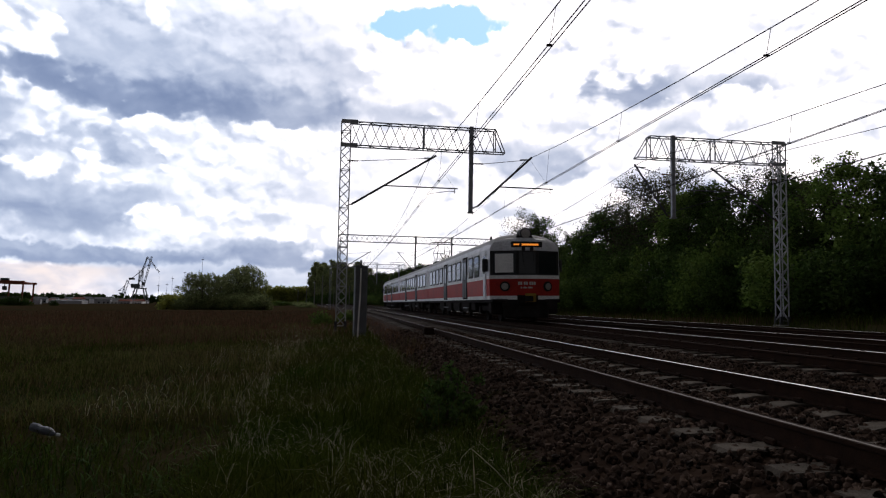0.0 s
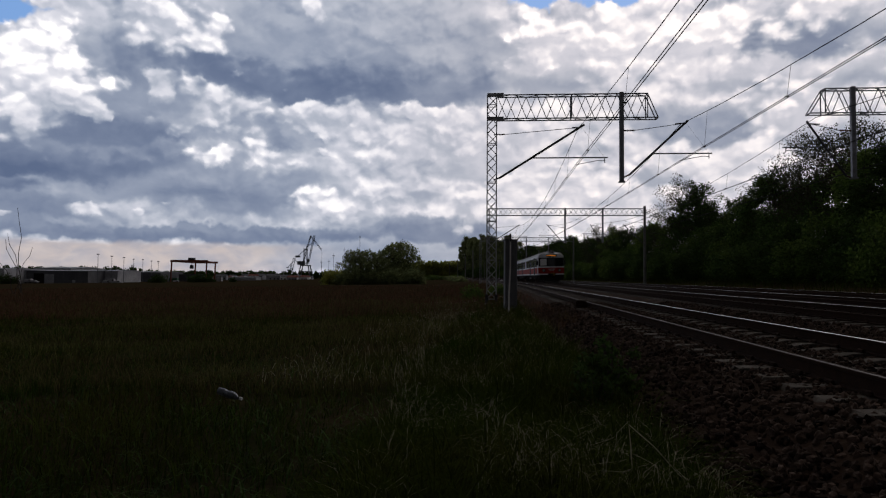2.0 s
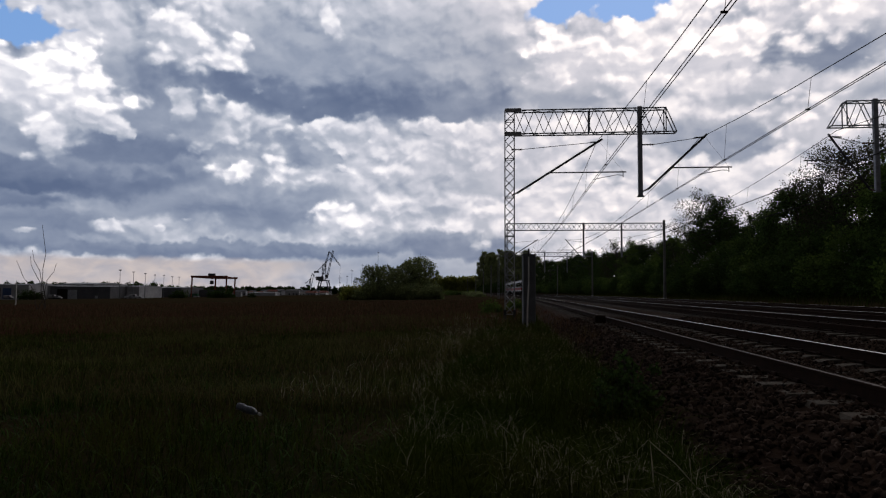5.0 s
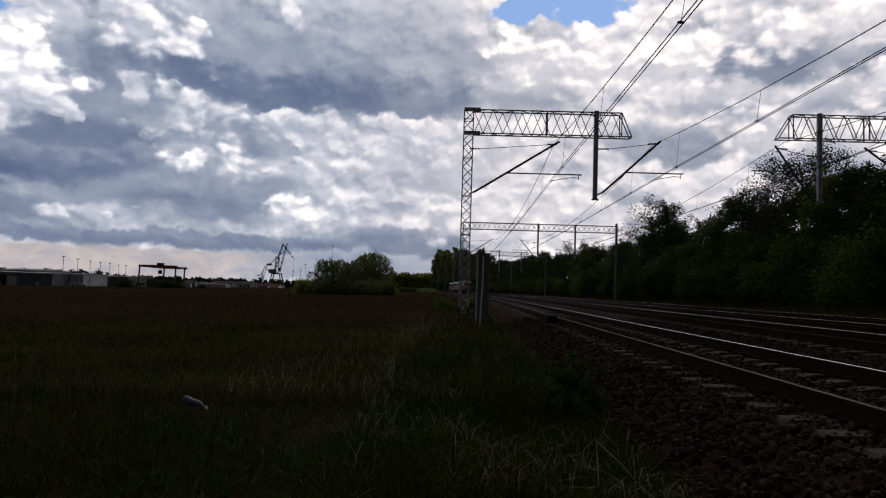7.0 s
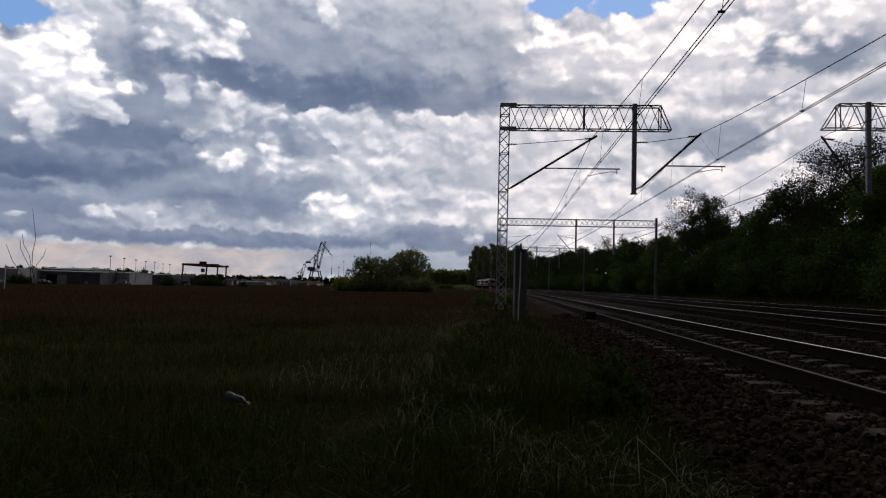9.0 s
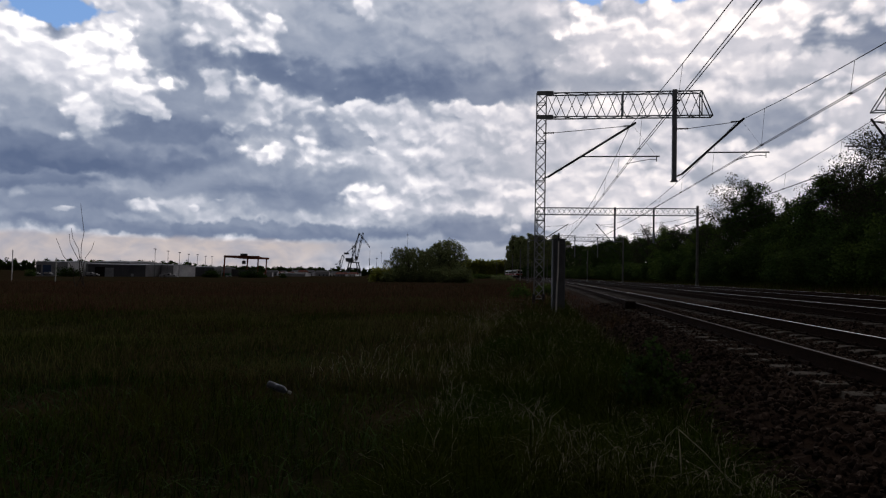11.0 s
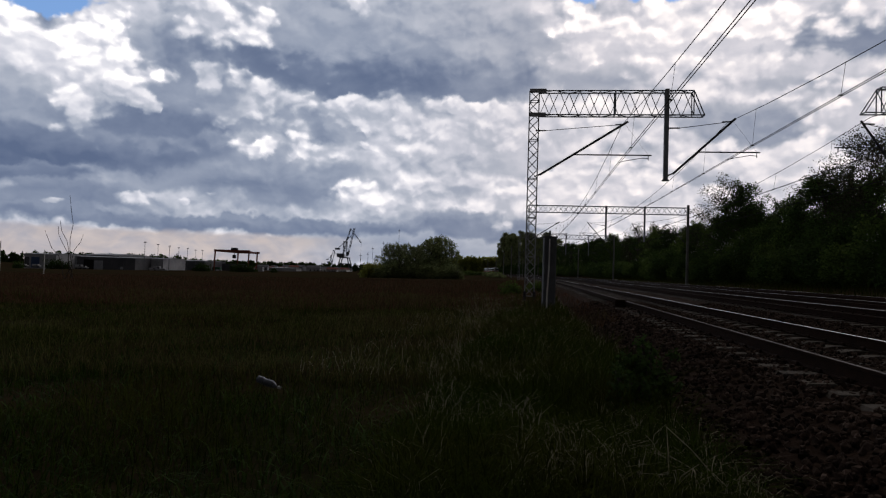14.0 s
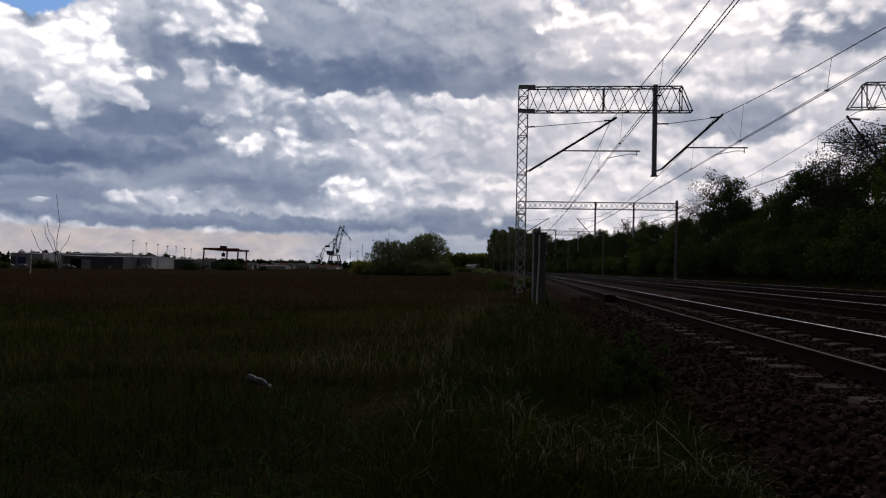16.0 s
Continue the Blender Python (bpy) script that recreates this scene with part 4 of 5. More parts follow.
def blades(n, x, y, z, length, width, lean, r, mat, name, label, droop=0.5):
    """Grass: each blade a strip of two quads and a tip that bends over."""
    a = r.random(n) * 6.283
    dx, dy = np.cos(a), np.sin(a)
    px, py = -dy, dx
    L = length
    w = width
    rows = []
    for k, wk in ((0.0, 1.0), (0.45, 0.8), (0.8, 0.5)):
        bx = x + dx * lean * L * k ** 2
        by = y + dy * lean * L * k ** 2
        bz = z + L * (k - droop * lean * k ** 3)
        rows.append(np.stack([bx - px * w * wk, by - py * w * wk, bz], -1))
        rows.append(np.stack([bx + px * w * wk, by + py * w * wk, bz], -1))
    k = 1.0
    rows.append(np.stack([x + dx * lean * L, y + dy * lean * L, z + L * (1 - droop * lean)], -1))
    v = np.stack(rows, 1).reshape(-1, 3)
    i = np.arange(n) * 7
    quads = np.concatenate([np.stack([i, i + 1, i + 3, i + 2], -1), np.stack([i + 2, i + 3, i + 5, i + 4], -1)])
    tris = np.stack([i + 4, i + 5, i + 6], -1)
    me = bpy.data.meshes.new(name)
    me.from_pydata(v.tolist(), [], quads.tolist() + tris.tolist())
    me.materials.append(mat)
    ob = tagged(new(name, me), label, "grass", kind="stuff")
    return ob


def gz(x, y):
    return np.array([ground_z(float(a), float(b)) for a, b in zip(x, y)])


def build_grass():
    r = np.random.default_rng(17)
    n = 110000
    y = -3.0 + 35 * r.random(n) ** 1.4
    wide = 0.95 * np.abs(y) + 3.5
    x = 1.2 - (wide + 1.2) * r.random(n) ** 1.15
    patch = np.array([noise.noise((float(a) * 0.45, float(b) * 0.45, 9)) for a, b in zip(x, y)])
    L = (0.14 + 0.24 * r.random(n)) * (1.0 + 1.1 * patch) * np.where(x > -0.9 + 0.25 * patch, 1.35, 0.74)
    keep = L > 0.08
    x, y, L = x[keep], y[keep], L[keep]
    n = len(x)
    blades(n, x, y, gz(x, y) - 0.02, L, 0.0020 + 0.0024 * r.random(n) + 0.00022 * y, 0.25 + 0.8 * r.random(n), r, M_GRASS, "long_grass", "long dark green grass beside the track")
    # the fuller ridge of grass along the ballast
    n = 26000
    y = 2.4 + 16 * r.random(n) ** 1.4
    x = -0.95 + 2.15 * r.random(n)
    L = 0.26 + 0.3 * r.random(n)
    blades(n, x, y, gz(x, y) - 0.03, L, 0.003 + 0.003 * r.random(n), 0.5 + 0.9 * r.random(n), r, M_GRASS, "tall_grass", "tall drooping green grass along the ballast", 0.75)
    # broad-leaved weeds low in the turf
    n = 9000
    y = 3.0 + 26 * r.random(n) ** 1.5
    x = (-0.95 * y - 1.0) + (0.95 * y + 1.6) * r.random(n)
    blades(n, x, y, gz(x, y) - 0.02, 0.12 + 0.14 * r.random(n), 0.005 + 0.007 * r.random(n), 0.7 + 0.6 * r.random(n), r, M_LEAF_DARK, "low_weeds", "low broad-leaved dark green weeds in the turf", 0.4)
    n = 7000
    y = 16 + 70 * r.random(n) ** 1.3
    x = 0.1 + 2.0 * r.random(n) ** 1.3 - np.array([bend(float(b)) for b in y])
    blades(n, x, y, np.maximum(gz(x, y), np.array([bed_z(float(a + bend(float(b)))) if a + bend(float(b)) > 1.15 else -1.0 for a, b in zip(x, y)])) - 0.02, 0.12 + 0.25 * r.random(n), 0.004 + 0.006 * r.random(n), 0.3 + 0.7 * r.random(n), r, M_SORREL, "verge_weeds", "brown withered weeds on the ballast's edge")
    n = 2200
    y = 9 + 30 * r.random(n) ** 1.2
    x = -3.2 + 4.6 * r.random(n) ** 0.8
    blades(n, x, y, gz(x, y) - 0.02, 0.2 + 0.3 * r.random(n), 0.0016 + 0.0012 * r.random(n) + 0.00006 * y, 0.4 + 0.7 * r.random(n), r, M_HAY_GLINT, "pale_grass", "pale withered grass around the mast", 0.6)
    # pale curled blades among the green: painted glints of the lit drooping tips
    n = 4200
    y = 3.6 + 20 * r.random(n) ** 1.5
    x = -0.6 - 0.06 * y + (1.9 + 0.06 * y) * r.random(n)
    tuft = np.array([noise.noise((float(a) * 1.6, float(b) * 1.1, 4)) for a, b in zip(x, y)])
    x, y = x[tuft > -0.12], y[tuft > -0.12]
    n = len(x)
    blades(n, x, y, gz(x, y) + 0.0, 0.36 + 0.22 * r.random(n), 0.0009 + 0.0010 * r.random(n), 0.5 + 0.35 * r.random(n), r, M_HAY_GLINT, "dry_and_glint_grass", "pale grass stalks beside the track, glints on lit tips put into their colour", 0.95)
    n = 16000
    y = 8 + 170 * r.random(n) ** 1.5
    x = 18.4 + 6.2 * r.random(n) ** 0.8 - np.array([bend(float(b)) for b in y])
    blades(n, x, y, gz(x, y) - 0.03, 0.3 + 0.5 * r.random(n), 0.008 + 0.010 * r.random(n), 0.2 + 0.7 * r.random(n), r, M_GRASS, "bank_grass", "dark rank grass at the foot of the bank")
    n = 42000
    y = 8.5 + 34 * r.random(n) ** 1.1
    x = (-0.95 * y - 1.5) + (0.95 * y + 2.4) * r.random(n) ** 0.6
    patch = np.array([noise.noise((float(a) * 0.22, float(b) * 0.22, 2)) for a, b in zip(x, y)])
    L = (0.20 + 0.22 * r.random(n)) * (1.0 + 0.7 * patch)
    blades(n, x, y, gz(x, y) - 0.02, L, 0.0026 + 0.003 * r.random(n) + 0.00016 * y, 0.3 + 0.7 * r.random(n), r, M_MEADOW, "meadow_grass", "olive green meadow grass beyond the long grass", 0.6)
    n = 46000
    y = 24 + 95 * r.random(n) ** 1.3
    x = (-0.95 * y - 2) + (0.95 * y + 2.6) * r.random(n) - np.array([bend(float(b)) for b in y])
    blades(n, x, y, gz(x, y) - 0.03, 0.25 + 0.35 * r.random(n), 0.005 + 0.005 * r.random(n) + 0.00012 * y, 0.2 + 0.6 * r.random(n), r, M_SORREL, "reddish_weeds", "dark reddish-brown weeds over the field")


# ---------------------------------------------------------------- the train
M_TRAIN_GREY = material("light_grey_train_paint", (0.72, 0.73, 0.76), (0.55, 0.56, 0.59), 1.2, 0.5, 0.0, 0.05, spec=0.4)
M_TRAIN_RED = material("faded_red_train_paint", (0.40, 0.022, 0.014), (0.30, 0.02, 0.014), 1.2, 0.55, 0.0, 0.05, spec=0.2)
M_TRAIN_WHITE = material("white_train_stripe", (0.85, 0.85, 0.84), (0.72, 0.72, 0.70), 2.0, 0.5, 0.0, 0.05)
M_TRAIN_ROOF = material("dusty_grey_roof", (0.40, 0.40, 0.41), (0.28, 0.28, 0.29), 1.5, 0.7, 0.0, 0.1)
M_TRAIN_DARK = material("underframe_grime_and_door_shade", (0.030, 0.027, 0.025), (0.016, 0.014, 0.013), 3.0, 0.9, 0.0, 0.3, spec=0.05)
M_GLASS = glass("dark_window_glass", (0.012, 0.015, 0.018))
# door leaves, darkened by colour as if deep in a shaded recess
M_DOOR = material("recess_shade_door_panel", (0.045, 0.047, 0.05), (0.03, 0.03, 0.033), 2.0, 0.5, bump=0.05)
M_BLIND = material("pale_sun_blind", (0.85, 0.85, 0.83), (0.76, 0.76, 0.74), 2.0, 0.6, bump=0.0)
M_RUBBER = material("black_rubber", (0.02, 0.02, 0.02), (0.03, 0.03, 0.03), 4.0, 0.8)
M_LED = material("amber_display", (0.3, 0.12, 0.02), (0.25, 0.1, 0.02), 8.0, 0.5, bump=0.0, emit=(1.0, 0.30, 0.04, 0.45))
M_LENS = material("lamp_lens", (0.30, 0.28, 0.26), (0.24, 0.22, 0.2), 6.0, 0.15, bump=0.0, spec=0.7)
M_LETTER = material("pale_lettering", (0.6, 0.6, 0.58), (0.5, 0.5, 0.5), 5.0, 0.6, bump=0.0)
M_YELLOW = material("dirty_yellow_paint", (0.32, 0.20, 0.03), (0.2, 0.12, 0.02), 6.0, 0.7)


def moved_to(shape, verts):
    """The shape with its vertices moved."""
    shape.v = verts
    return shape


def section(w, roof):
    """Half outline of the body from the sill up to the roof's middle: x and z."""
    return [(w, 0.98), (w + 0.01, 1.13), (w + 0.02, 1.80), (w + 0.02, 1.93), (w, 3.02), (w - 0.05, 3.20), (w - 0.17, 3.37), (w - 0.42, 3.51), (w - 0.85, 3.60), (0.0, roof)]


NOSE = 0.45  # how far the middle of the cab front stands out before its corners
CREASE = 0.40


def body_shape(length, cab):
    """The shell along y from 0 (the near end) to length; a cab end has three flat facets, creased beside the middle."""
    s = Shape()
    y0 = NOSE if cab else 0.0
    half = section(1.42, 3.64)
    rows = []
    for y in [y0, y0 + 0.12, y0 + 0.4] + list(np.arange(4.0, length - 0.2, 4.0)) + [length - 0.1, length]:
        dip = max(0.0, 0.4 - (y - y0)) / 0.4 if cab else 0.0
        pts = [(x, z - 0.16 * dip ** 2 * max(0, (z - 2.9) / 0.74)) for x, z in half]
        rows.append([(-x, y, z) for x, z in pts] + [(x, y, z) for x, z in pts[-2::-1]])
    n = len(rows[0])
    v = [p for r_ in rows for p in r_]
    f, sl = [], []
    tone = {0: 2, 1: 1, 2: 2}
    for i in range(len(rows) - 1):
        for k in range(n - 1):
            f.append((i * n + k, i * n + k + 1, (i + 1) * n + k + 1, (i + 1) * n + k))
            kk = min(k, n - 2 - k)
            sl.append(tone.get(kk, 0 if kk < 5 else 3))
    ends = [len(rows) - 1] if cab else [0, len(rows) - 1]
    for i in ends:
        for k in range(n // 2):
            a, b, c, d = i * n + k, i * n + k + 1, i * n + n - 2 - k, i * n + n - 1 - k
            f.append((a, b, c, d) if b != c else (a, b, d))
            sl.append(tone.get(k, 0))
    if cab:
        m = len(v)
        left = rows[0][:n // 2 + 1]
        for x, y, z in left:
            xc = min(CREASE, -x * 0.6)
            back = 0.30 * max(0, (z - 2.9) / 0.74) ** 1.5
            v += [(-xc, back, z - 0.02 * (z > 2.9)), (xc, back, z - 0.02 * (z > 2.9))]
        for k in range(n // 2):
            p, q = m + 2 * k, m + 2 * k + 2
            f += [(k, k + 1, q, p), (p, q, q + 1, p + 1), (p + 1, q + 1, n - 2 - k, n - 1 - k)]
            sl += [tone.get(k, 0)] * 3
    s.v, s.f, s.s = v, f, sl
    return s


def facet_box(s, side, a0, a1, z0, z1, d0, d1):
    """A slab on a slanting side facet of the cab front (side -1 or 1), a metres outwards from the crease, d before the facet."""
    o, e = Vector((side * CREASE, 0, 0)), Vector((side * 1.42, NOSE, 0))
    u = (e - o).normalized()
    w = Vector((u.y * side, -u.x * side, 0)) if side > 0 else Vector((-u.y, u.x, 0))
    w = w if w.y < 0 else -w
    v = [tuple(o + u * a + w * d + Vector((0, 0, z))) for z in (z0, z1) for d in (d0, d1) for a in (a0, a1)]
    return s.add(v, [(0, 2, 3, 1), (4, 5, 7, 6), (0, 1, 5, 4), (2, 6, 7, 3), (0, 4, 6, 2), (1, 3, 7, 5)])


def side_window(parent, x, y0, y1, z0, z1, sx):
    w = Shape().bbox(x - 0.012, x + 0.022, y0 - 0.08, y1 + 0.08, z0 - 0.07, z1 + 0.07, 0.012)
    if sx < 0:
        w = Shape().bbox(x - 0.022, x + 0.012, y0 - 0.08, y1 + 0.08, z0 - 0.07, z1 + 0.07, 0.012)
    win = part("window", w, M_RUBBER, parent)
    g = Shape().box(x + sx * 0.022 - 0.004, x + sx * 0.022 + 0.004, y0, y1, z0, z1)
    part("pane", g, M_GLASS, win)
    bar = Shape().box(x + sx * 0.028 - 0.006, x + sx * 0.028 + 0.006, y0, y1, z0 + (z1 - z0) * 0.62, z0 + (z1 - z0) * 0.62 + 0.035)
    part("glazing_bar", bar, M_TRAIN_GREY, win)


def bogie(parent, y):
    b = Shape()
    for sx in (-1, 1):
        b.bbox(sx * 1.02 - 0.07, sx * 1.02 + 0.07, y - 1.75, y + 1.75, 0.42, 0.68, 0.03)
        for dy in (-1.3, 1.3):
            b.bbox(sx * 1.05 - 0.13, sx * 1.05 + 0.13, y + dy - 0.2, y + dy + 0.2, 0.3, 0.66, 0.04)
    b.bbox(-1.0, 1.0, y - 0.3, y + 0.3, 0.45, 0.8, 0.04)
    fr = part("bogie", b, M_TRAIN_DARK, parent)
    for dy in (-1.3, 1.3):
        w = Shape()
        for sx in (-1, 1):
            w.disc((sx * 0.72 - 0.065, y + dy, 0.47), (1, 0, 0), 0.47, 0.13, 24)
        w.rod((-0.75, y + dy, 0.47), (0.75, y + dy, 0.47), 0.08, 10)
        part("wheelset", w, M_TRAIN_DARK, fr)


def railcar(length, cab, doors, label, mirrored=False):
    t = thing("railcar", label, "train", "cars of the electric train")
    sh = body_shape(length, cab)
    if mirrored:
        sh.v = [(x, length - y, z) for x, y, z in sh.v]
    body = part("body", sh, [M_TRAIN_GREY, M_TRAIN_RED, M_TRAIN_WHITE, M_TRAIN_ROOF], t, "light grey and red painted car body", smooth=False)
    Y = (lambda y: length - y) if mirrored else (lambda y: y)
    skirt = Shape()
    skirt.bbox(-1.25, 1.25, 4.6, length - 4.6, 0.5, 1.0, 0.05)
    for k in range(4):
        yy = 5.6 + k * (length - 12.5) / 3
        skirt.bbox(-1.36, 1.36, yy, yy + 1.6, 0.42, 0.9, 0.05)
    skirt.bbox(-1.38, 1.38, 0.15, length - 0.15, 0.86, 1.0, 0.02)
    part("underframe", skirt, M_TRAIN_DARK, t)
    bogie(t, 3.0), bogie(t, length - 3.0)
    for sx in (-1, 1):
        x = sx * 1.435
        # sliding doors, nearly flush; the shade of their recess is put into the colour
        for yd in doors:
            a, b = sorted((Y(yd - 0.65), Y(yd + 0.65)))
            d = Shape().bbox(min(x, x - sx * 0.05) - 0.001, max(x, x - sx * 0.05) + 0.014, a, b, 1.02, 3.0, 0.01)
            door = part("sliding_door", d, M_TRAIN_DARK, t, "double sliding door, the shade of its recess put into the dark colour")
            for q in (0, 1):
                leaf = Shape().bbox(x - 0.02 + sx * 0.02, x + 0.02 + sx * 0.02, a + 0.12 + q * 0.6, a + 0.58 + q * 0.6, 1.08, 2.9, 0.01)
                part("door_leaf", leaf, M_DOOR, door)
                part("door_pane", Shape().box(x + sx * 0.045 - 0.004, x + sx * 0.045 + 0.004, a + 0.2 + q * 0.6, a + 0.5 + q * 0.6, 1.95, 2.75), M_GLASS, door)
            st = Shape().bbox(min(sx * 1.2, sx * 1.44), max(sx * 1.2, sx * 1.44), a + 0.1, b - 0.1, 0.60, 0.64, 0.01)
            part("step", st, M_STEEL, door)
        # windows between the doors
        stops = [2.4 if cab else 0.9] + [q for yd in doors for q in (yd - 0.95, yd + 0.95)] + [length - 0.9]
        for a, b in zip(stops[0::2], stops[1::2]):
            k = max(1, int((b - a) / 1.3))
            for i in range(k):
                m0 = a + (b - a) * (i + 0.5) / k
                y0, y1 = sorted((Y(m0 - 0.48), Y(m0 + 0.48)))
                side_window(t, x, y0, y1, 2.02, 2.82, sx)
        # cab side door
        if cab:
            y0, y1 = sorted((Y(1.1), Y(1.7)))
            d = part("cab_door", Shape().bbox(x - 0.02, x + 0.02, y0, y1, 1.02, 2.95, 0.01), M_TRAIN_GREY, t)
            part("cab_window", Shape().box(x + sx * 0.022 - 0.004, x + sx * 0.022 + 0.004, y0 + 0.1, y1 - 0.1, 2.05, 2.75), M_GLASS, d)
            h = Shape().rod((x + sx * 0.05, y0 - 0.06, 1.1), (x + sx * 0.05, y0 - 0.06, 2.3), 0.016, 6)
            part("handrail", h, M_TRAIN_WHITE, d)
            mi = Shape().bbox(min(x, x + sx * 0.22), max(x, x + sx * 0.22), *sorted((Y(0.75), Y(0.87))), 2.1, 2.62, 0.03)
            part("mirror", mi, M_RUBBER, t)
    if cab:
        e = -1 if not mirrored else 1
        yf = Y(0.0)

        def front(x0, x1, z0, z1, d0, d1, b=0.01, bag=None):
            ys = sorted((yf + e * d0, yf + e * d1))
            return (bag or Shape()).bbox(x0, x1, ys[0], ys[1], z0, z1, b)
        flip = (lambda sh: sh) if not mirrored else (lambda sh: moved_to(sh, [(x, length - y, z) for x, y, z in sh.v]))
        part("windscreen_band", front(-CREASE, CREASE, 1.95, 2.92, -0.03, 0.012, 0.004), M_RUBBER, t)
        w = part("windscreen", front(-0.34, 0.34, 2.0, 2.86, 0.0, 0.02, 0.008), M_GLASS, t)
        for sd in (-1, 1):
            part("windscreen_band", flip(facet_box(Shape(), sd, 0.0, 1.10, 1.95, 2.92, -0.03, 0.012)), M_RUBBER, t)
            w = part("windscreen", flip(facet_box(Shape(), sd, 0.08, 0.98, 2.0, 2.86, 0.0, 0.02)), M_GLASS, t)
            if sd < 0:
                part("sun_blind", flip(facet_box(Shape(), sd, 0.16, 0.90, 2.05, 2.80, 0.02, 0.026)), M_BLIND, w, "pale drawn blind behind the windscreen")
        for xx in (-0.22, 0.2):
            wip = Shape().rod((xx, yf + e * 0.03, 2.84), (xx + 0.1, yf + e * 0.04, 2.4), 0.01, 4)
            part("wiper", wip, M_RUBBER, t)
        d = part("destination_display", front(-0.62, 0.62, 3.06, 3.28, -0.4, 0.0, 0.015), M_RUBBER, t, "dark box with an amber lit display")
        part("display_text", front(-0.55, -0.32, 3.13, 3.19, 0.0, 0.006, 0.002), M_LED, d, "glowing amber text")
        part("display_text", front(-0.22, 0.46, 3.12, 3.195, 0.0, 0.006, 0.002), M_LED, d, "glowing amber text")
        for xx in (-0.16, 0.18):
            part("marker_lamp", front(xx - 0.07, xx + 0.07, 2.92, 3.06, 0.0, 0.06, 0.02), M_RUBBER, t)
        hl = Shape()
        hl.disc((0, yf - e * 0.75, 3.62), (0, e, 0), 0.23, 0.55, 24)
        h = part("headlight", hl, M_RUBBER, t, "large round roof headlight")
        part("lens", Shape().disc((0, yf - e * 0.20, 3.62), (0, e, 0), 0.185, 0.02, 24), M_LENS, h)
        hood = Shape().bbox(-0.32, 0.32, *sorted((yf - e * 0.8, yf - e * 0.25)), 3.3, 3.62, 0.1)
        part("lamp_base", hood, M_TRAIN_DARK, h)
        for sd in (-1, 1):
            u = Vector((sd * (1.42 - CREASE), NOSE, 0)).normalized()
            w = Vector((sd * u.y if sd > 0 else -abs(u.y), -abs(u.x), 0))
            c = Vector((sd * CREASE, 0, 1.50)) + u * 0.5
            if mirrored:
                c.y, w.y = length - c.y, -w.y
            l = part("tail_lamp", Shape().disc(c - w * 0.02, w, 0.20, 0.08, 24), M_TRAIN_DARK, t, "round dark lamp housing")
            part("lens", Shape().disc(c + w * 0.06, w, 0.14, 0.015, 20), M_LENS, l)
        part("coupler_recess", front(-0.42, 0.42, 0.80, 1.16, -0.02, 0.03, 0.02), M_TRAIN_DARK, t)
        part("socket_panel", front(-0.10, 0.34, 0.88, 1.22, 0.0, 0.05, 0.02), M_YELLOW, t, "dirty yellow socket box")
        txt = Shape()
        for i, (a, b) in enumerate(((-0.38, -0.31), (-0.29, -0.22), (-0.15, -0.08), (-0.06, 0.01), (0.08, 0.15), (0.17, 0.24), (0.26, 0.33))):
            front(a, b, 1.56, 1.68, 0.0, 0.012, 0.002, txt)
        for a, b in ((-0.28, -0.22), (-0.17, -0.02), (0.03, 0.2)):
            front(a, b, 1.42, 1.48, 0.0, 0.012, 0.002, txt)
        part("lettering", txt, M_LETTER, t, "pale bars of unreadable lettering")
        for xx in (-0.88, 0.88):
            buf = Shape()
            buf.disc((xx, yf - e * 0.25, 0.78), (0, e, 0), 0.09, 0.45, 12)
            buf.disc((xx, yf + e * 0.20, 0.78), (0, e, 0), 0.17, 0.04, 18)
            part("buffer", buf, M_TRAIN_DARK, t)
        cp = Shape().bbox(-0.12, 0.12, *sorted((yf, yf + e * 0.45)), 0.9, 1.12, 0.03)
        part("coupler", cp, M_TRAIN_DARK, t)
        pl = Shape()
        pl.bbox(-0.9, 0.9, *sorted((yf - e * 0.5, yf - e * 0.12)), 0.26, 0.98, 0.05)
        pl.bbox(-1.36, 1.36, *sorted((yf - e * 1.0, yf - e * 0.48)), 0.4, 0.98, 0.05)
        part("cowcatcher", pl, M_TRAIN_DARK, t)
    # gangway bellows at the inner end
    inner = [length] if cab and not mirrored else ([0.0] if cab else [0.0, length])
    for yi in inner:
        s_ = 1 if yi else -1
        part("gangway", Shape().bbox(-0.7, 0.7, *sorted((yi, yi + s_ * 0.24)), 1.1, 3.2, 0.05), M_RUBBER, t)
    # roof vents
    for k in range(5):
        yy = 3.5 + k * (length - 7) / 4
        part("roof_vent", Shape().bbox(-0.22, 0.22, yy - 0.3, yy + 0.3, 3.66, 3.80, 0.04), M_TRAIN_ROOF, t)
    # the loading gauge: the shell is broader and taller than the drawn section
    gauge = Matrix.Translation((0, 0, -0.10)) @ Matrix.Diagonal((1.07, 1, 1.065, 1))
    for ob in t.children:
        if not ob.name.startswith("bogie"):
            ob.matrix_basis = gauge @ ob.matrix_basis
    return t


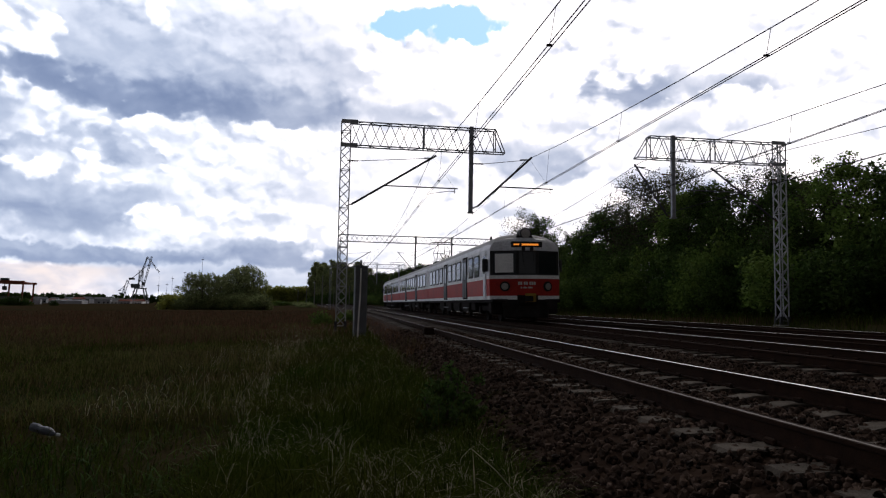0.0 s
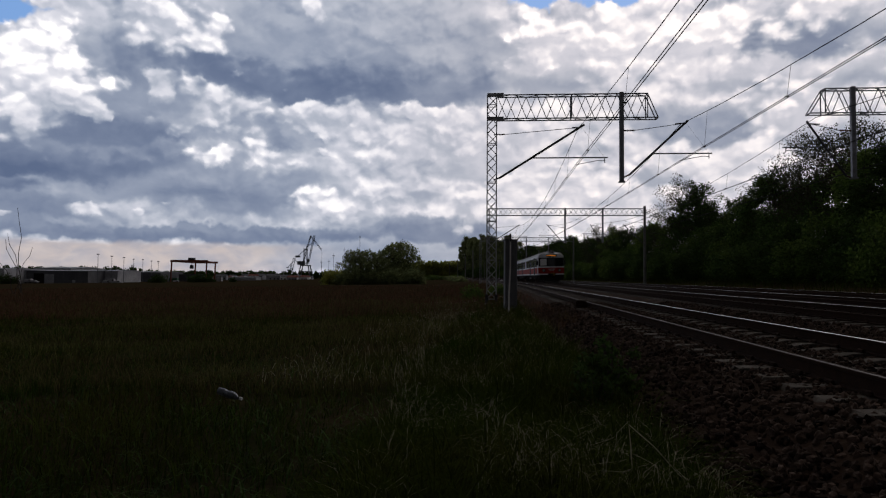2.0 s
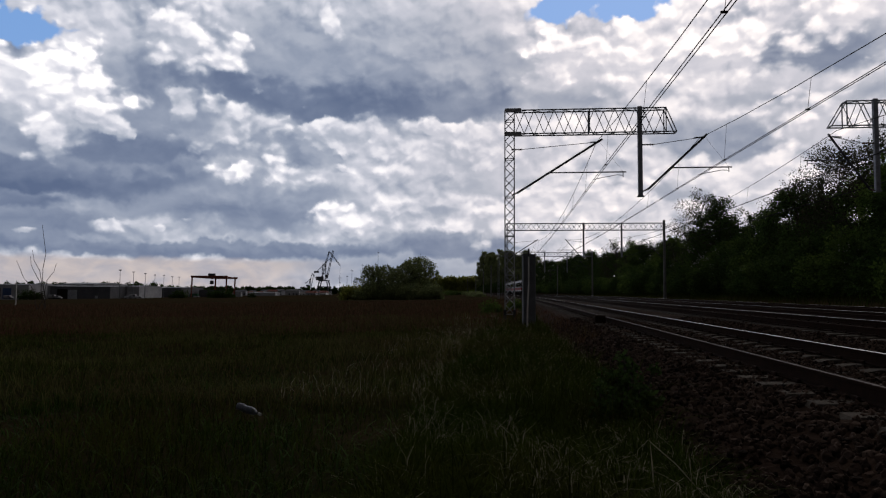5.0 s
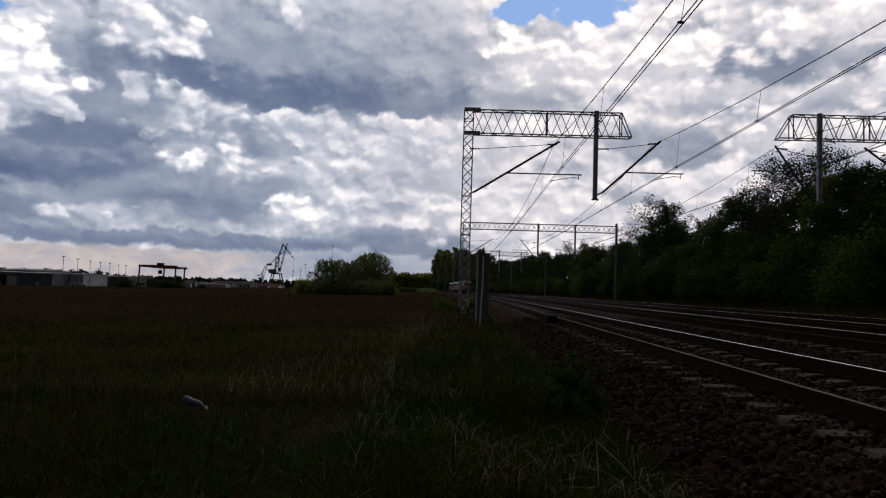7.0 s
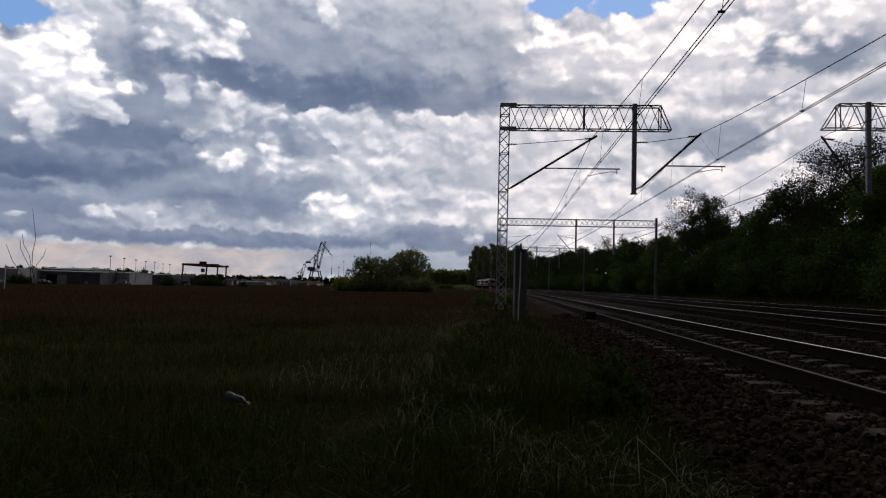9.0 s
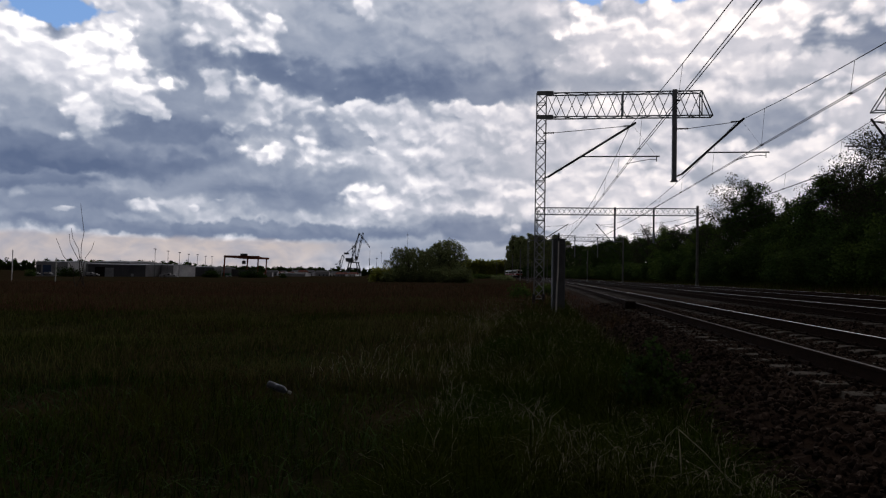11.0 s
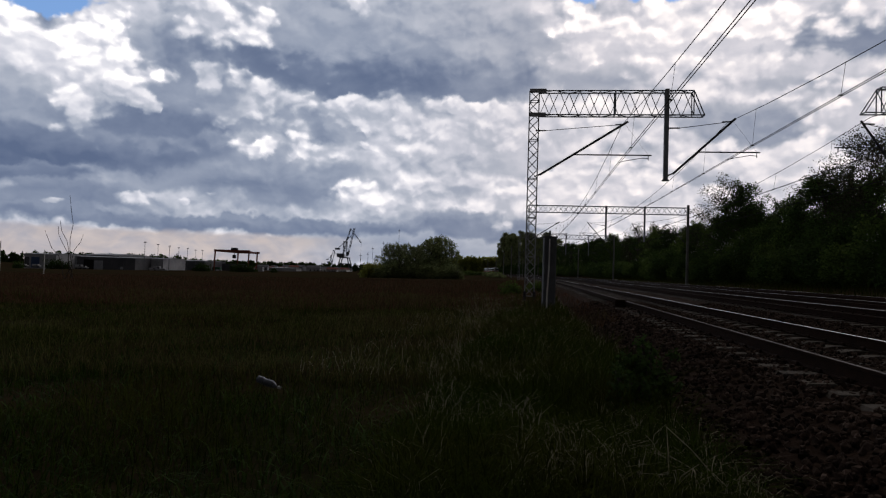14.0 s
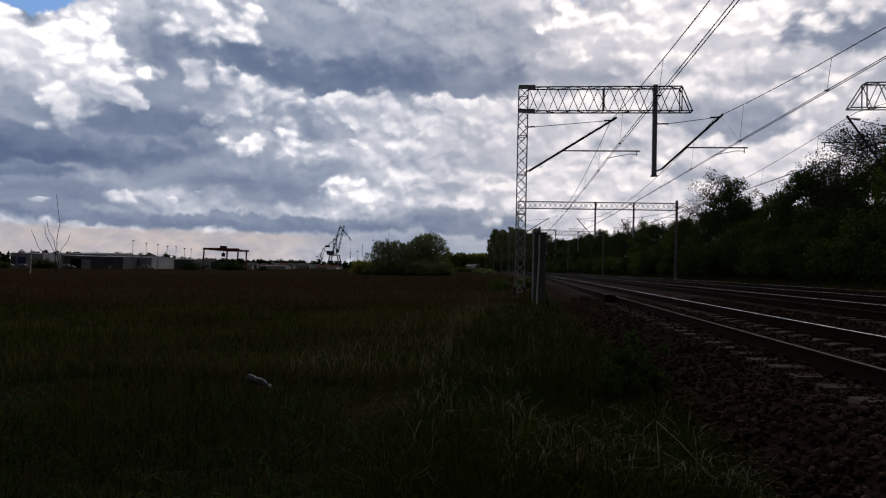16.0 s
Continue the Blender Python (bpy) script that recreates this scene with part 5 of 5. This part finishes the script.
def pantograph(parent, y, up):
    z0 = 3.95
    f = Shape()
    for sx in (-0.5, 0.5):
        f.rod((sx, y - 0.9, z0), (sx, y + 0.9, z0), 0.035, 6)
        for dy in (-0.9, 0.9):
            f.rod((sx, y + dy, 3.6), (sx, y + dy, z0), 0.06, 8)
    for dy in (-0.9, 0.0, 0.9):
        f.rod((-0.5, y + dy, z0), (0.5, y + dy, z0), 0.035, 6)
    base = part("pantograph", f, M_TRAIN_DARK, parent, "dark raised pantograph" if up else "dark folded pantograph")
    a = Shape()
    zh, zk = (5.48, 4.72) if up else (4.28, 4.12)
    out = 1.25 if up else 1.5
    for sx in (-0.42, 0.42):
        for e in (-1, 1):
            a.rod((sx, y + e * 0.25, z0), (sx * 1.1, y + e * out, zk), 0.026, 6)
            a.rod((sx * 1.1, y + e * out, zk), (sx * 0.5, y + e * 0.12, zh), 0.02, 6)
    for e in (-1, 1):
        a.rod((-0.46, y + e * out, zk), (0.46, y + e * out, zk), 0.022, 6)
    part("arm", a, M_TRAIN_DARK, base)
    h = Shape()
    for dy in (-0.2, 0.2):
        h.line([(-0.98, y + dy, zh - 0.22), (-0.8, y + dy, zh - 0.05), (-0.6, y + dy, zh), (0.6, y + dy, zh), (0.8, y + dy, zh - 0.05), (0.98, y + dy, zh - 0.22)], 0.022, 6)
    h.rod((-0.5, y - 0.2, zh), (-0.5, y + 0.2, zh), 0.018, 5)
    h.rod((0.5, y - 0.2, zh), (0.5, y + 0.2, zh), 0.018, 5)
    part("contact_strip", h, M_TRAIN_DARK, base)


def build_train():
    a = railcar(20.7, True, (6.2, 12.6), "grey and red electric railcar with an amber display and dirty front")
    b = railcar(21.6, False, (7.0, 15.0), "grey and red motor car with pantographs on its roof")
    pantograph(b, 3.4, True)
    pantograph(b, 18.2, False)
    eq = Shape()
    for k, yy in enumerate((6.2, 7.6, 10.8, 13.6, 15.4)):
        eq.bbox(-0.55, 0.55, yy - 0.5, yy + 0.5, 3.66, 3.92 + 0.06 * (k % 2), 0.04)
        insulator(eq, (0.3, yy, 3.9), (0.3, yy, 4.2), 0.09, 4)
    part("roof_equipment", eq, M_TRAIN_DARK, b)
    c = railcar(20.7, True, (6.2, 12.6), "grey and red leading railcar of the electric train", True)
    return a, b, c


SPEED, START = 27.6, 28.2


def line_point(s_):
    """A point of the second track by its way along the line."""
    y = s_
    for _ in range(4):
        y = s_ - max(0.0, y - 38.0) ** 3 * (2 * 0.0138 ** 2) ** 2 / 6
    return Vector((T2 - bend(y), y, LEVEL[T2]))


def motions():
    for car, off, length in ((CARS[0], 0.0, 20.7), (CARS[1], 21.0, 21.6), (CARS[2], 42.9, 20.7)):
        rows = []
        for i in range(33):
            t = i * 0.5
            s_ = START + SPEED * t + off
            p, q = line_point(s_ + 3.0), line_point(s_ + length - 3.0)
            d = (q - p).normalized()
            o = p - d * 3.0
            rows.append((t, pose(o.x, o.y, o.z, 0, -math.degrees(CANT / 1.5), math.degrees(math.atan2(-d.x, d.y)))))
        walk(car, rows)


# ---------------------------------------------------------------- lineside things
def build_lineside():
    t = thing("equipment_cabinet", "tall dark grey metal cabinet beside the track", "cabinet", at=pose(0.72, 24.0, -0.72, 0, 0, 8))
    part("body", Shape().bbox(-0.21, 0.21, -0.18, 0.18, 0.1, 2.72, 0.02), M_BOX, t)
    part("door", Shape().bbox(-0.18, 0.18, -0.2, -0.18, 0.25, 2.6, 0.01), M_BOX, t)
    part("roof", Shape().bbox(-0.24, 0.24, -0.21, 0.21, 2.72, 2.77, 0.01), M_BOX, t)
    part("plinth", Shape().bbox(-0.23, 0.23, -0.2, 0.2, -0.3, 0.1, 0.02), M_CONCRETE, t)
    t = thing("marker_pole", "thin pale weathered pole with a dark tip", "pole", at=pose(0.62, 22.0, -0.6))
    part("pole", Shape().line([(-0.02, 0, -0.3), (0, 0, 0.8), (0.035, 0, 1.6), (0.04, 0, 2.5)], [0.028, 0.026, 0.024, 0.022], 8), M_POLE, t)
    part("tip", Shape().rod((0.04, 0, 2.46), (0.04, 0, 2.72), 0.03, 8), M_DARKSTEEL, t)
    t = thing("trackside_box", "small dark metal box clamped beside the rail", "box", at=pose(2.78, 21.4, -0.17))
    part("housing", Shape().bbox(-0.16, 0.16, -0.25, 0.25, 0.0, 0.2, 0.03), M_RAIL, t)
    part("lid", Shape().bbox(-0.17, 0.17, -0.26, 0.26, 0.2, 0.225, 0.01), M_RAIL, t)
    x, y = -0.3816 * 7.9, 7.9
    t = thing("plastic_bottle", "crumpled clear plastic bottle lying in the grass", "litter", at=pose(x, y, ground_z(x, y) + 0.14, 0, 12, -20))
    prof = [(-0.16, 0.03), (-0.155, 0.043), (-0.1, 0.046), (-0.05, 0.041), (0.0, 0.046), (0.06, 0.043), (0.1, 0.03), (0.13, 0.014), (0.16, 0.014)]
    part("shell", Shape().line([(a, 0, 0.004 * math.sin(a * 40)) for a, _ in prof], [b for _, b in prof], 12), material("cloudy_plastic", (0.10, 0.11, 0.135), (0.05, 0.055, 0.07), 9.0, 0.3, bump=0.3, spec=0.4), t)
    part("cap", Shape().rod((0.155, 0, 0.0), (0.185, 0, 0.0), 0.017, 10), M_TRAIN_WHITE, t)
    # tall bare stalks in the field
    r = random.Random(2)
    for i, (u, h, bendy) in enumerate(((-0.71, 9.5, -0.3), (-0.725, 6.7, -1.7), (-0.735, 6.1, -2.1), (-0.755, 5.6, -3.0), (-0.695, 5.3, 1.7))):
        y = 70.0
        x = u * y if i == 0 else -0.712 * y + r.uniform(-0.4, 0.4)
        t = thing("bare_stalk", "tall thin bare brown sapling in the field", "sapling", "bare saplings", at=pose(x, y, ground_z(x, y)))
        pts = [(bendy * (k / 6) ** 1.4 + 0.22 * math.sin(k * 1.9 + i), 0, -0.2 + h * k / 6) for k in range(7)]
        part("stem", Shape().line(pts, [0.045 - 0.004 * k for k in range(7)], 5), M_BARK, t)
    t = thing("dry_stalk", "pale dry bent stalk at the ballast's edge", "stalk", at=pose(0.83, 4.05, -0.62))
    part("stem", Shape().line([(0, 0, 0), (-0.03, -0.05, 0.4), (-0.04, -0.05, 0.53), (0.09, -0.1, 0.42), (0.25, -0.15, 0.24), (0.37, -0.2, 0.12)], [0.004, 0.004, 0.0035, 0.003, 0.0025, 0.002], 5), M_HAY_GLINT, t)


# ---------------------------------------------------------------- the harbour side
M_RUSTRED = material("rust_red_crane_paint", (0.22, 0.055, 0.03), (0.15, 0.04, 0.025), 0.4, 0.7)
M_CRANEGREY = material("grey_crane_steel", (0.16, 0.17, 0.19), (0.11, 0.115, 0.13), 0.3, 0.7)
M_CLADDING = material("grey_metal_cladding", (0.12, 0.12, 0.13), (0.08, 0.08, 0.09), 0.2, 0.7)
M_WHITEWALL = material("white_cladding", (0.42, 0.42, 0.44), (0.30, 0.30, 0.32), 0.2, 0.7)
M_ROOFPALE = material("pale_roof_sheet", (0.28, 0.29, 0.31), (0.2, 0.21, 0.23), 0.2, 0.6)
M_GREENPAINT = material("green_container_paint", (0.03, 0.12, 0.06), (0.02, 0.08, 0.04), 0.4, 0.7)
M_BLUEPAINT = material("blue_door_paint", (0.06, 0.10, 0.22), (0.05, 0.08, 0.17), 0.4, 0.7)


def warehouse(u0, u1, y, depth, h, wall, label, doors=(), roofh=0.5):
    x0, x1 = u0 * y, u1 * y
    z = EYE - 0.0140 * y
    t = thing("warehouse", label, "warehouse", "harbour warehouses")
    b = Shape().box(x0, x1, y, y + depth, z - 1, z + h)
    part("wall", b, wall, t)
    r = Shape()
    m = y + depth / 2
    r.add([(x0 - .3, y - .3, z + h), (x1 + .3, y - .3, z + h), (x1 + .3, m, z + h + roofh), (x0 - .3, m, z + h + roofh), (x0 - .3, y + depth + .3, z + h), (x1 + .3, y + depth + .3, z + h)],
          [(0, 1, 2, 3), (3, 2, 5, 4), (0, 3, 4), (1, 5, 2), (0, 4, 5, 1)])
    part("roof", r, M_ROOFPALE, t)
    for a, b_, h0, h1, mat in doors:
        part("door", Shape().bbox(x0 + (x1 - x0) * a, x0 + (x1 - x0) * b_, y - 0.12, y + 0.05, z + h0, z + h1, 0.03), mat, t)
    n = int((x1 - x0) / 6)
    for i in range(1, n):
        xx = x0 + (x1 - x0) * i / n
        part("pilaster", Shape().box(xx - 0.15, xx + 0.15, y - 0.1, y, z, z + h), wall, t)
    return t


def build_harbour():
    warehouse(-0.70, -0.603, 330, 30, 6.4, M_CLADDING, "long dark grey metal warehouse with a pale door", ((0.30, 0.45, 0, 4.6, M_WHITEWALL), (0.12, 0.29, 0, 5.0, M_TRAIN_DARK), (0.75, 0.8, 0.4, 1.8, M_WHITEWALL)))
    warehouse(-0.79, -0.735, 330, 24, 7.2, M_WHITEWALL, "pale grey warehouse with a blue gate", ((0.22, 0.48, 0, 5.4, M_BLUEPAINT), (0.02, 0.16, 0, 5.4, M_CLADDING)))
    warehouse(-0.735, -0.70, 345, 24, 6.9, M_ROOFPALE, "pale concrete hall beside the warehouse", ((0.4, 0.6, 0, 3, M_CLADDING),))
    warehouse(-0.60, -0.557, 345, 24, 6.8, M_WHITEWALL, "white metal hall with a low roof", ((0.06, 0.2, 0, 3.4, M_CLADDING),))
    warehouse(-0.54, -0.49, 400, 30, 7.2, M_CLADDING, "grey low storage hall behind the lamps", ((0.3, 0.4, 0, 3, M_TRAIN_DARK),))
    warehouse(-0.385, -0.345, 480, 12, 5.4, M_WHITEWALL, "long white low office building near the quay", ((0.1, 0.9, 1.0, 2.2, M_GLASS),), 0.4)
    warehouse(-0.69, -0.63, 420, 40, 9.6, M_ROOFPALE, "large hall with a broad pale roof", (), 1.2)
    # houses and sheds of the quay, far off under the skyline
    r = random.Random(12)
    for k in range(16):
        y = 640 + r.uniform(0, 120)
        x = (-0.405 + 0.0095 * k + r.uniform(-0.003, 0.003)) * y
        t = thing("house", "far pale low house near the quay", "house", "far quay houses", at=pose(x, y, EYE - 0.0085 * y, 0, 0, r.uniform(-12, 12)))
        w, d, h = r.uniform(3, 6.5), 4.0, r.uniform(3.2, 6.0)
        part("wall", Shape().box(-w, w, -d, d, -2, h), (M_WHITEWALL, M_ROOFPALE, M_TRAIN_WHITE)[k % 3], t)
        part("roof", Shape().add([(-w - .3, -d - .3, h), (w + .3, -d - .3, h), (w + .3, d + .3, h), (-w - .3, d + .3, h), (-w, 0, h + 2.0), (w, 0, h + 2.0)], [(0, 1, 5, 4), (3, 4, 5, 2), (0, 4, 3), (1, 2, 5), (0, 3, 2, 1)]), (M_RUSTRED, M_CLADDING)[k % 2], t)
        for q in (-0.5, 0.1, 0.6):
            part("window", Shape().box(q * w, q * w + 1.3, -d - 0.06, -d, h * 0.35, h * 0.35 + 1.4), M_GLASS, t)
    # white posts at the field's far edge
    for u, y, h in ((-0.7555, 120.0, 4.4), (-0.832, 120.0, 6.0)):
        t = thing("marker_post", "thin white post standing in the field", "post", "white posts in the field", at=pose(u * y, y, ground_z(u * y, y)))
        part("post", Shape().rod((0, 0, -0.5), (0, 0, h), 0.09, 8, 0.08), M_TRAIN_WHITE, t)
        part("cap", Shape().rod((0, 0, h), (0, 0, h + 0.12), 0.10, 8, 0.04), M_TRAIN_WHITE, t)
    # yard lamps
    for u, v in ((-0.588, .0309), (-0.5664, .0279), (-0.5476, .0258), (-0.5324, .0236), (-0.5182, .0231), (-0.5048, .0209), (-0.4942, .0203)):
        y = 12.0 / (v + 0.0095)
        x = u * y
        t = thing("yard_lamp", "tall thin yard floodlight mast", "street lamp", "yard floodlights", at=pose(x, y, EYE - 0.0095 * y - 0.4))
        part("post", Shape().rod((0, 0, -1), (0, 0, 12.2), 0.16, 8, 0.09), M_CRANEGREY, t)
        part("head", Shape().bbox(-0.6, 0.6, -0.2, 0.2, 12.1, 12.5, 0.06), M_CRANEGREY, t)
    # gantry crane: two portal frames, girders, trolley
    y = 400.0
    z = EYE - 0.0115 * y
    x0, x1 = -0.4758 * y, -0.419 * y
    top = EYE + 0.0225 * y
    t = thing("gantry_crane", "rust-red steel gantry crane in the harbour yard", "crane")
    for dy in (0, 13):
        sx = 0.0 if dy == 0 else 9.0
        zz = top - (0.6 if dy else 0)
        part("girder", Shape().bbox(x0 + sx, x1 + (0.8 if dy else 0), y + dy, y + dy + 1.1, zz - 1.2, zz, 0.1), M_RUSTRED, t)
        for xx in (x0 + 0.6 + sx, x1 - 0.6):
            part("leg", Shape().rod((xx, y + dy + 0.5, zz - 1.2), (xx - 0.4, y + dy + 0.5, z), 0.5, 8, 0.4), M_RUSTRED, t)
    for xx, dx in ((x0 + 0.6, 9.0), (x1 - 0.6, 0.0)):
        part("tie_beam", Shape().rod((xx, y + 0.5, top - 0.8), (xx + dx, y + 13.5, top - 1.4), 0.45, 6), M_RUSTRED, t)
    xm = (x0 + x1) / 2 + 1.5
    part("trolley", Shape().bbox(xm - 2, xm + 2, y - 0.2, y + 1.4, top, top + 1.3, 0.1), M_DARKSTEEL, t)
    part("hoist_block", Shape().bbox(xm - 1, xm + 1, y, y + 1.4, top - 5.2, top - 3.0, 0.2), M_DARKSTEEL, t)
    part("rope", Shape().rod((xm, y + 0.7, top - 3.2), (xm, y + 0.7, top), 0.15, 5), M_DARKSTEEL, t)
    # containers and vans in the yard
    r = random.Random(8)
    for i, (u, mat, w, h) in enumerate(((-0.486, M_GREENPAINT, 6, 2.6), (-0.479, M_GREENPAINT, 6, 5.2), (-0.470, M_GREENPAINT, 5, 2.6), (-0.447, M_CLADDING, 12, 5.2), (-0.43, M_CLADDING, 6, 5), (-0.40, M_WHITEWALL, 3, 3.6))):
        yy = 405 + r.uniform(0, 25)
        t = thing("shipping_container", "stacked steel freight containers in the yard", "container", "containers in the yard", at=pose(u * yy, yy, EYE - 0.0110 * yy))
        part("box", Shape().bbox(-w / 2, w / 2, -1.2, 1.2, -0.6, h, 0.06), mat, t)
        for q in range(int(w)):
            part("rib", Shape().box(-w / 2 + q + 0.4, -w / 2 + q + 0.6, -1.26, -1.2, 0.1, h - 0.15), mat, t)
    for i, (u, h) in enumerate(((-0.695, 2.0), (-0.688, 1.5), (-0.565, 2.4), (-0.572, 1.6), (-0.556, 1.5), (-0.465, 2.2), (-0.458, 1.6), (-0.79, 1.5), (-0.768, 1.6))):
        yy = 318 if u < -0.55 else 396
        t = thing("parked_van", "white parked van in front of the warehouse", "van", "parked vans", at=pose(u * yy, yy, EYE - 0.0138 * yy))
        b = Shape().bbox(-2.2, 1.2, -0.9, 0.9, 0.3, h, 0.25)
        b.bbox(1.0, 2.3, -0.85, 0.85, 0.3, h * 0.6, 0.2)
        part("body", b, M_WHITEWALL, t)
        part("side_glass", Shape().bbox(0.2, 1.1, -0.94, 0.94, h * 0.6, h * 0.85, 0.02), M_GLASS, t)
        for xx in (-1.4, 1.4):
            part("wheel", Shape().disc((xx, -0.95, 0.33), (0, 1, 0), 0.33, 1.9, 14), M_RUBBER, t)
    harbour_crane(-0.2707, 730.0, 1.0, "grey harbour luffing crane against the sky")
    harbour_crane(-0.292, 980.0, 0.62, "small far grey harbour crane")
    for u, h in ((-0.247, 24), (-0.236, 26), (-0.229, 34), (-0.224, 22), (-0.19, 60), (-0.213, 42)):
        y = 950.0
        t = thing("far_mast", "thin far mast on the harbour skyline", "mast", "far harbour masts", at=pose(u * y, y, -2))
        part("pole", Shape().rod((0, 0, 0), (0, 0, h), 0.3, 6, 0.16), M_CRANEGREY, t)
        part("crosstree", Shape().box(-1.6, 1.6, -0.2, 0.2, h - 3, h - 2.4), M_CRANEGREY, t)


def harbour_crane(u, y, k, label):
    t = thing("harbour_crane", label, "crane", "harbour cranes", at=pose(u * y, y, -1.5) @ Matrix.Diagonal((k, k, k, 1)))
    g = Shape()
    for sx in (-1, 1):
        for sy in (-1, 1):
            g.rod((sx * 7, sy * 6, 0), (sx * 4, sy * 4, 13), 0.7, 6)
        g.rod((sx * 5.5, -5, 7), (sx * 5.5, 5, 7), 0.4, 6)
    for sy in (-1, 1):
        g.rod((-7, sy * 6, 1), (7, sy * 6, 1), 0.7, 6)
        g.rod((-5.4, sy * 5, 7), (5.4, sy * 5, 7), 0.4, 6)
    g.bbox(-5, 5, -5, 5, 13, 14, 0.2)
    part("portal", g, M_CRANEGREY, t)
    part("tower", lattice(Shape(), (0, 0, 14), (0, 0, 32), 3.4, 3.4, 4.5, 0.16, 0.26), M_CRANEGREY, t)
    part("machine_house", Shape().bbox(-8.5, -1, -2.5, 2.5, 14, 18, 0.3), M_CRANEGREY, t)
    part("counterweight", Shape().bbox(-11, -6, -1.6, 1.6, 22, 24, 0.3), M_CRANEGREY, t)
    part("cab", Shape().bbox(1.5, 4, -1.6, 1.6, 17, 20, 0.3), M_CRANEGREY, t)
    part("jib", lattice(Shape(), (3, 0, 15.5), (9.5, 0, 46), 1.3, 1.3, 2.6, 0.09, 0.17), M_CRANEGREY, t)
    part("fly_jib", lattice(Shape(), (5.0, 0, 45.5), (17.5, 0, 30), 1.0, 1.0, 2.4, 0.08, 0.14), M_CRANEGREY, t)
    part("tie_bar", Shape().rod((0, 0, 31), (5.5, 0, 45), 0.3, 6).rod((-9, 0, 23), (0, 0, 31), 0.3, 6).rod((-9, 0, 23), (7, 0, 38), 0.2, 6), M_CRANEGREY, t)
    part("jib", lattice(Shape(), (-3, 0, 15), (5.2, 0, 45), 1.0, 1.0, 2.6, 0.08, 0.14), M_CRANEGREY, t)
    part("hook_rope", Shape().rod((17.5, 0, 30), (17.5, 0, 12), 0.08, 4).bbox(17, 18, -0.4, 0.4, 11, 12.4, 0.1), M_CRANEGREY, t)


build_ground()
build_ballast()
build_masts()
build_wires()
build_lineside()
build_harbour()
build_bank()
build_left_thicket()
build_far_woods()
CARS = build_train()
build_grass()
build_tracks()
motions()
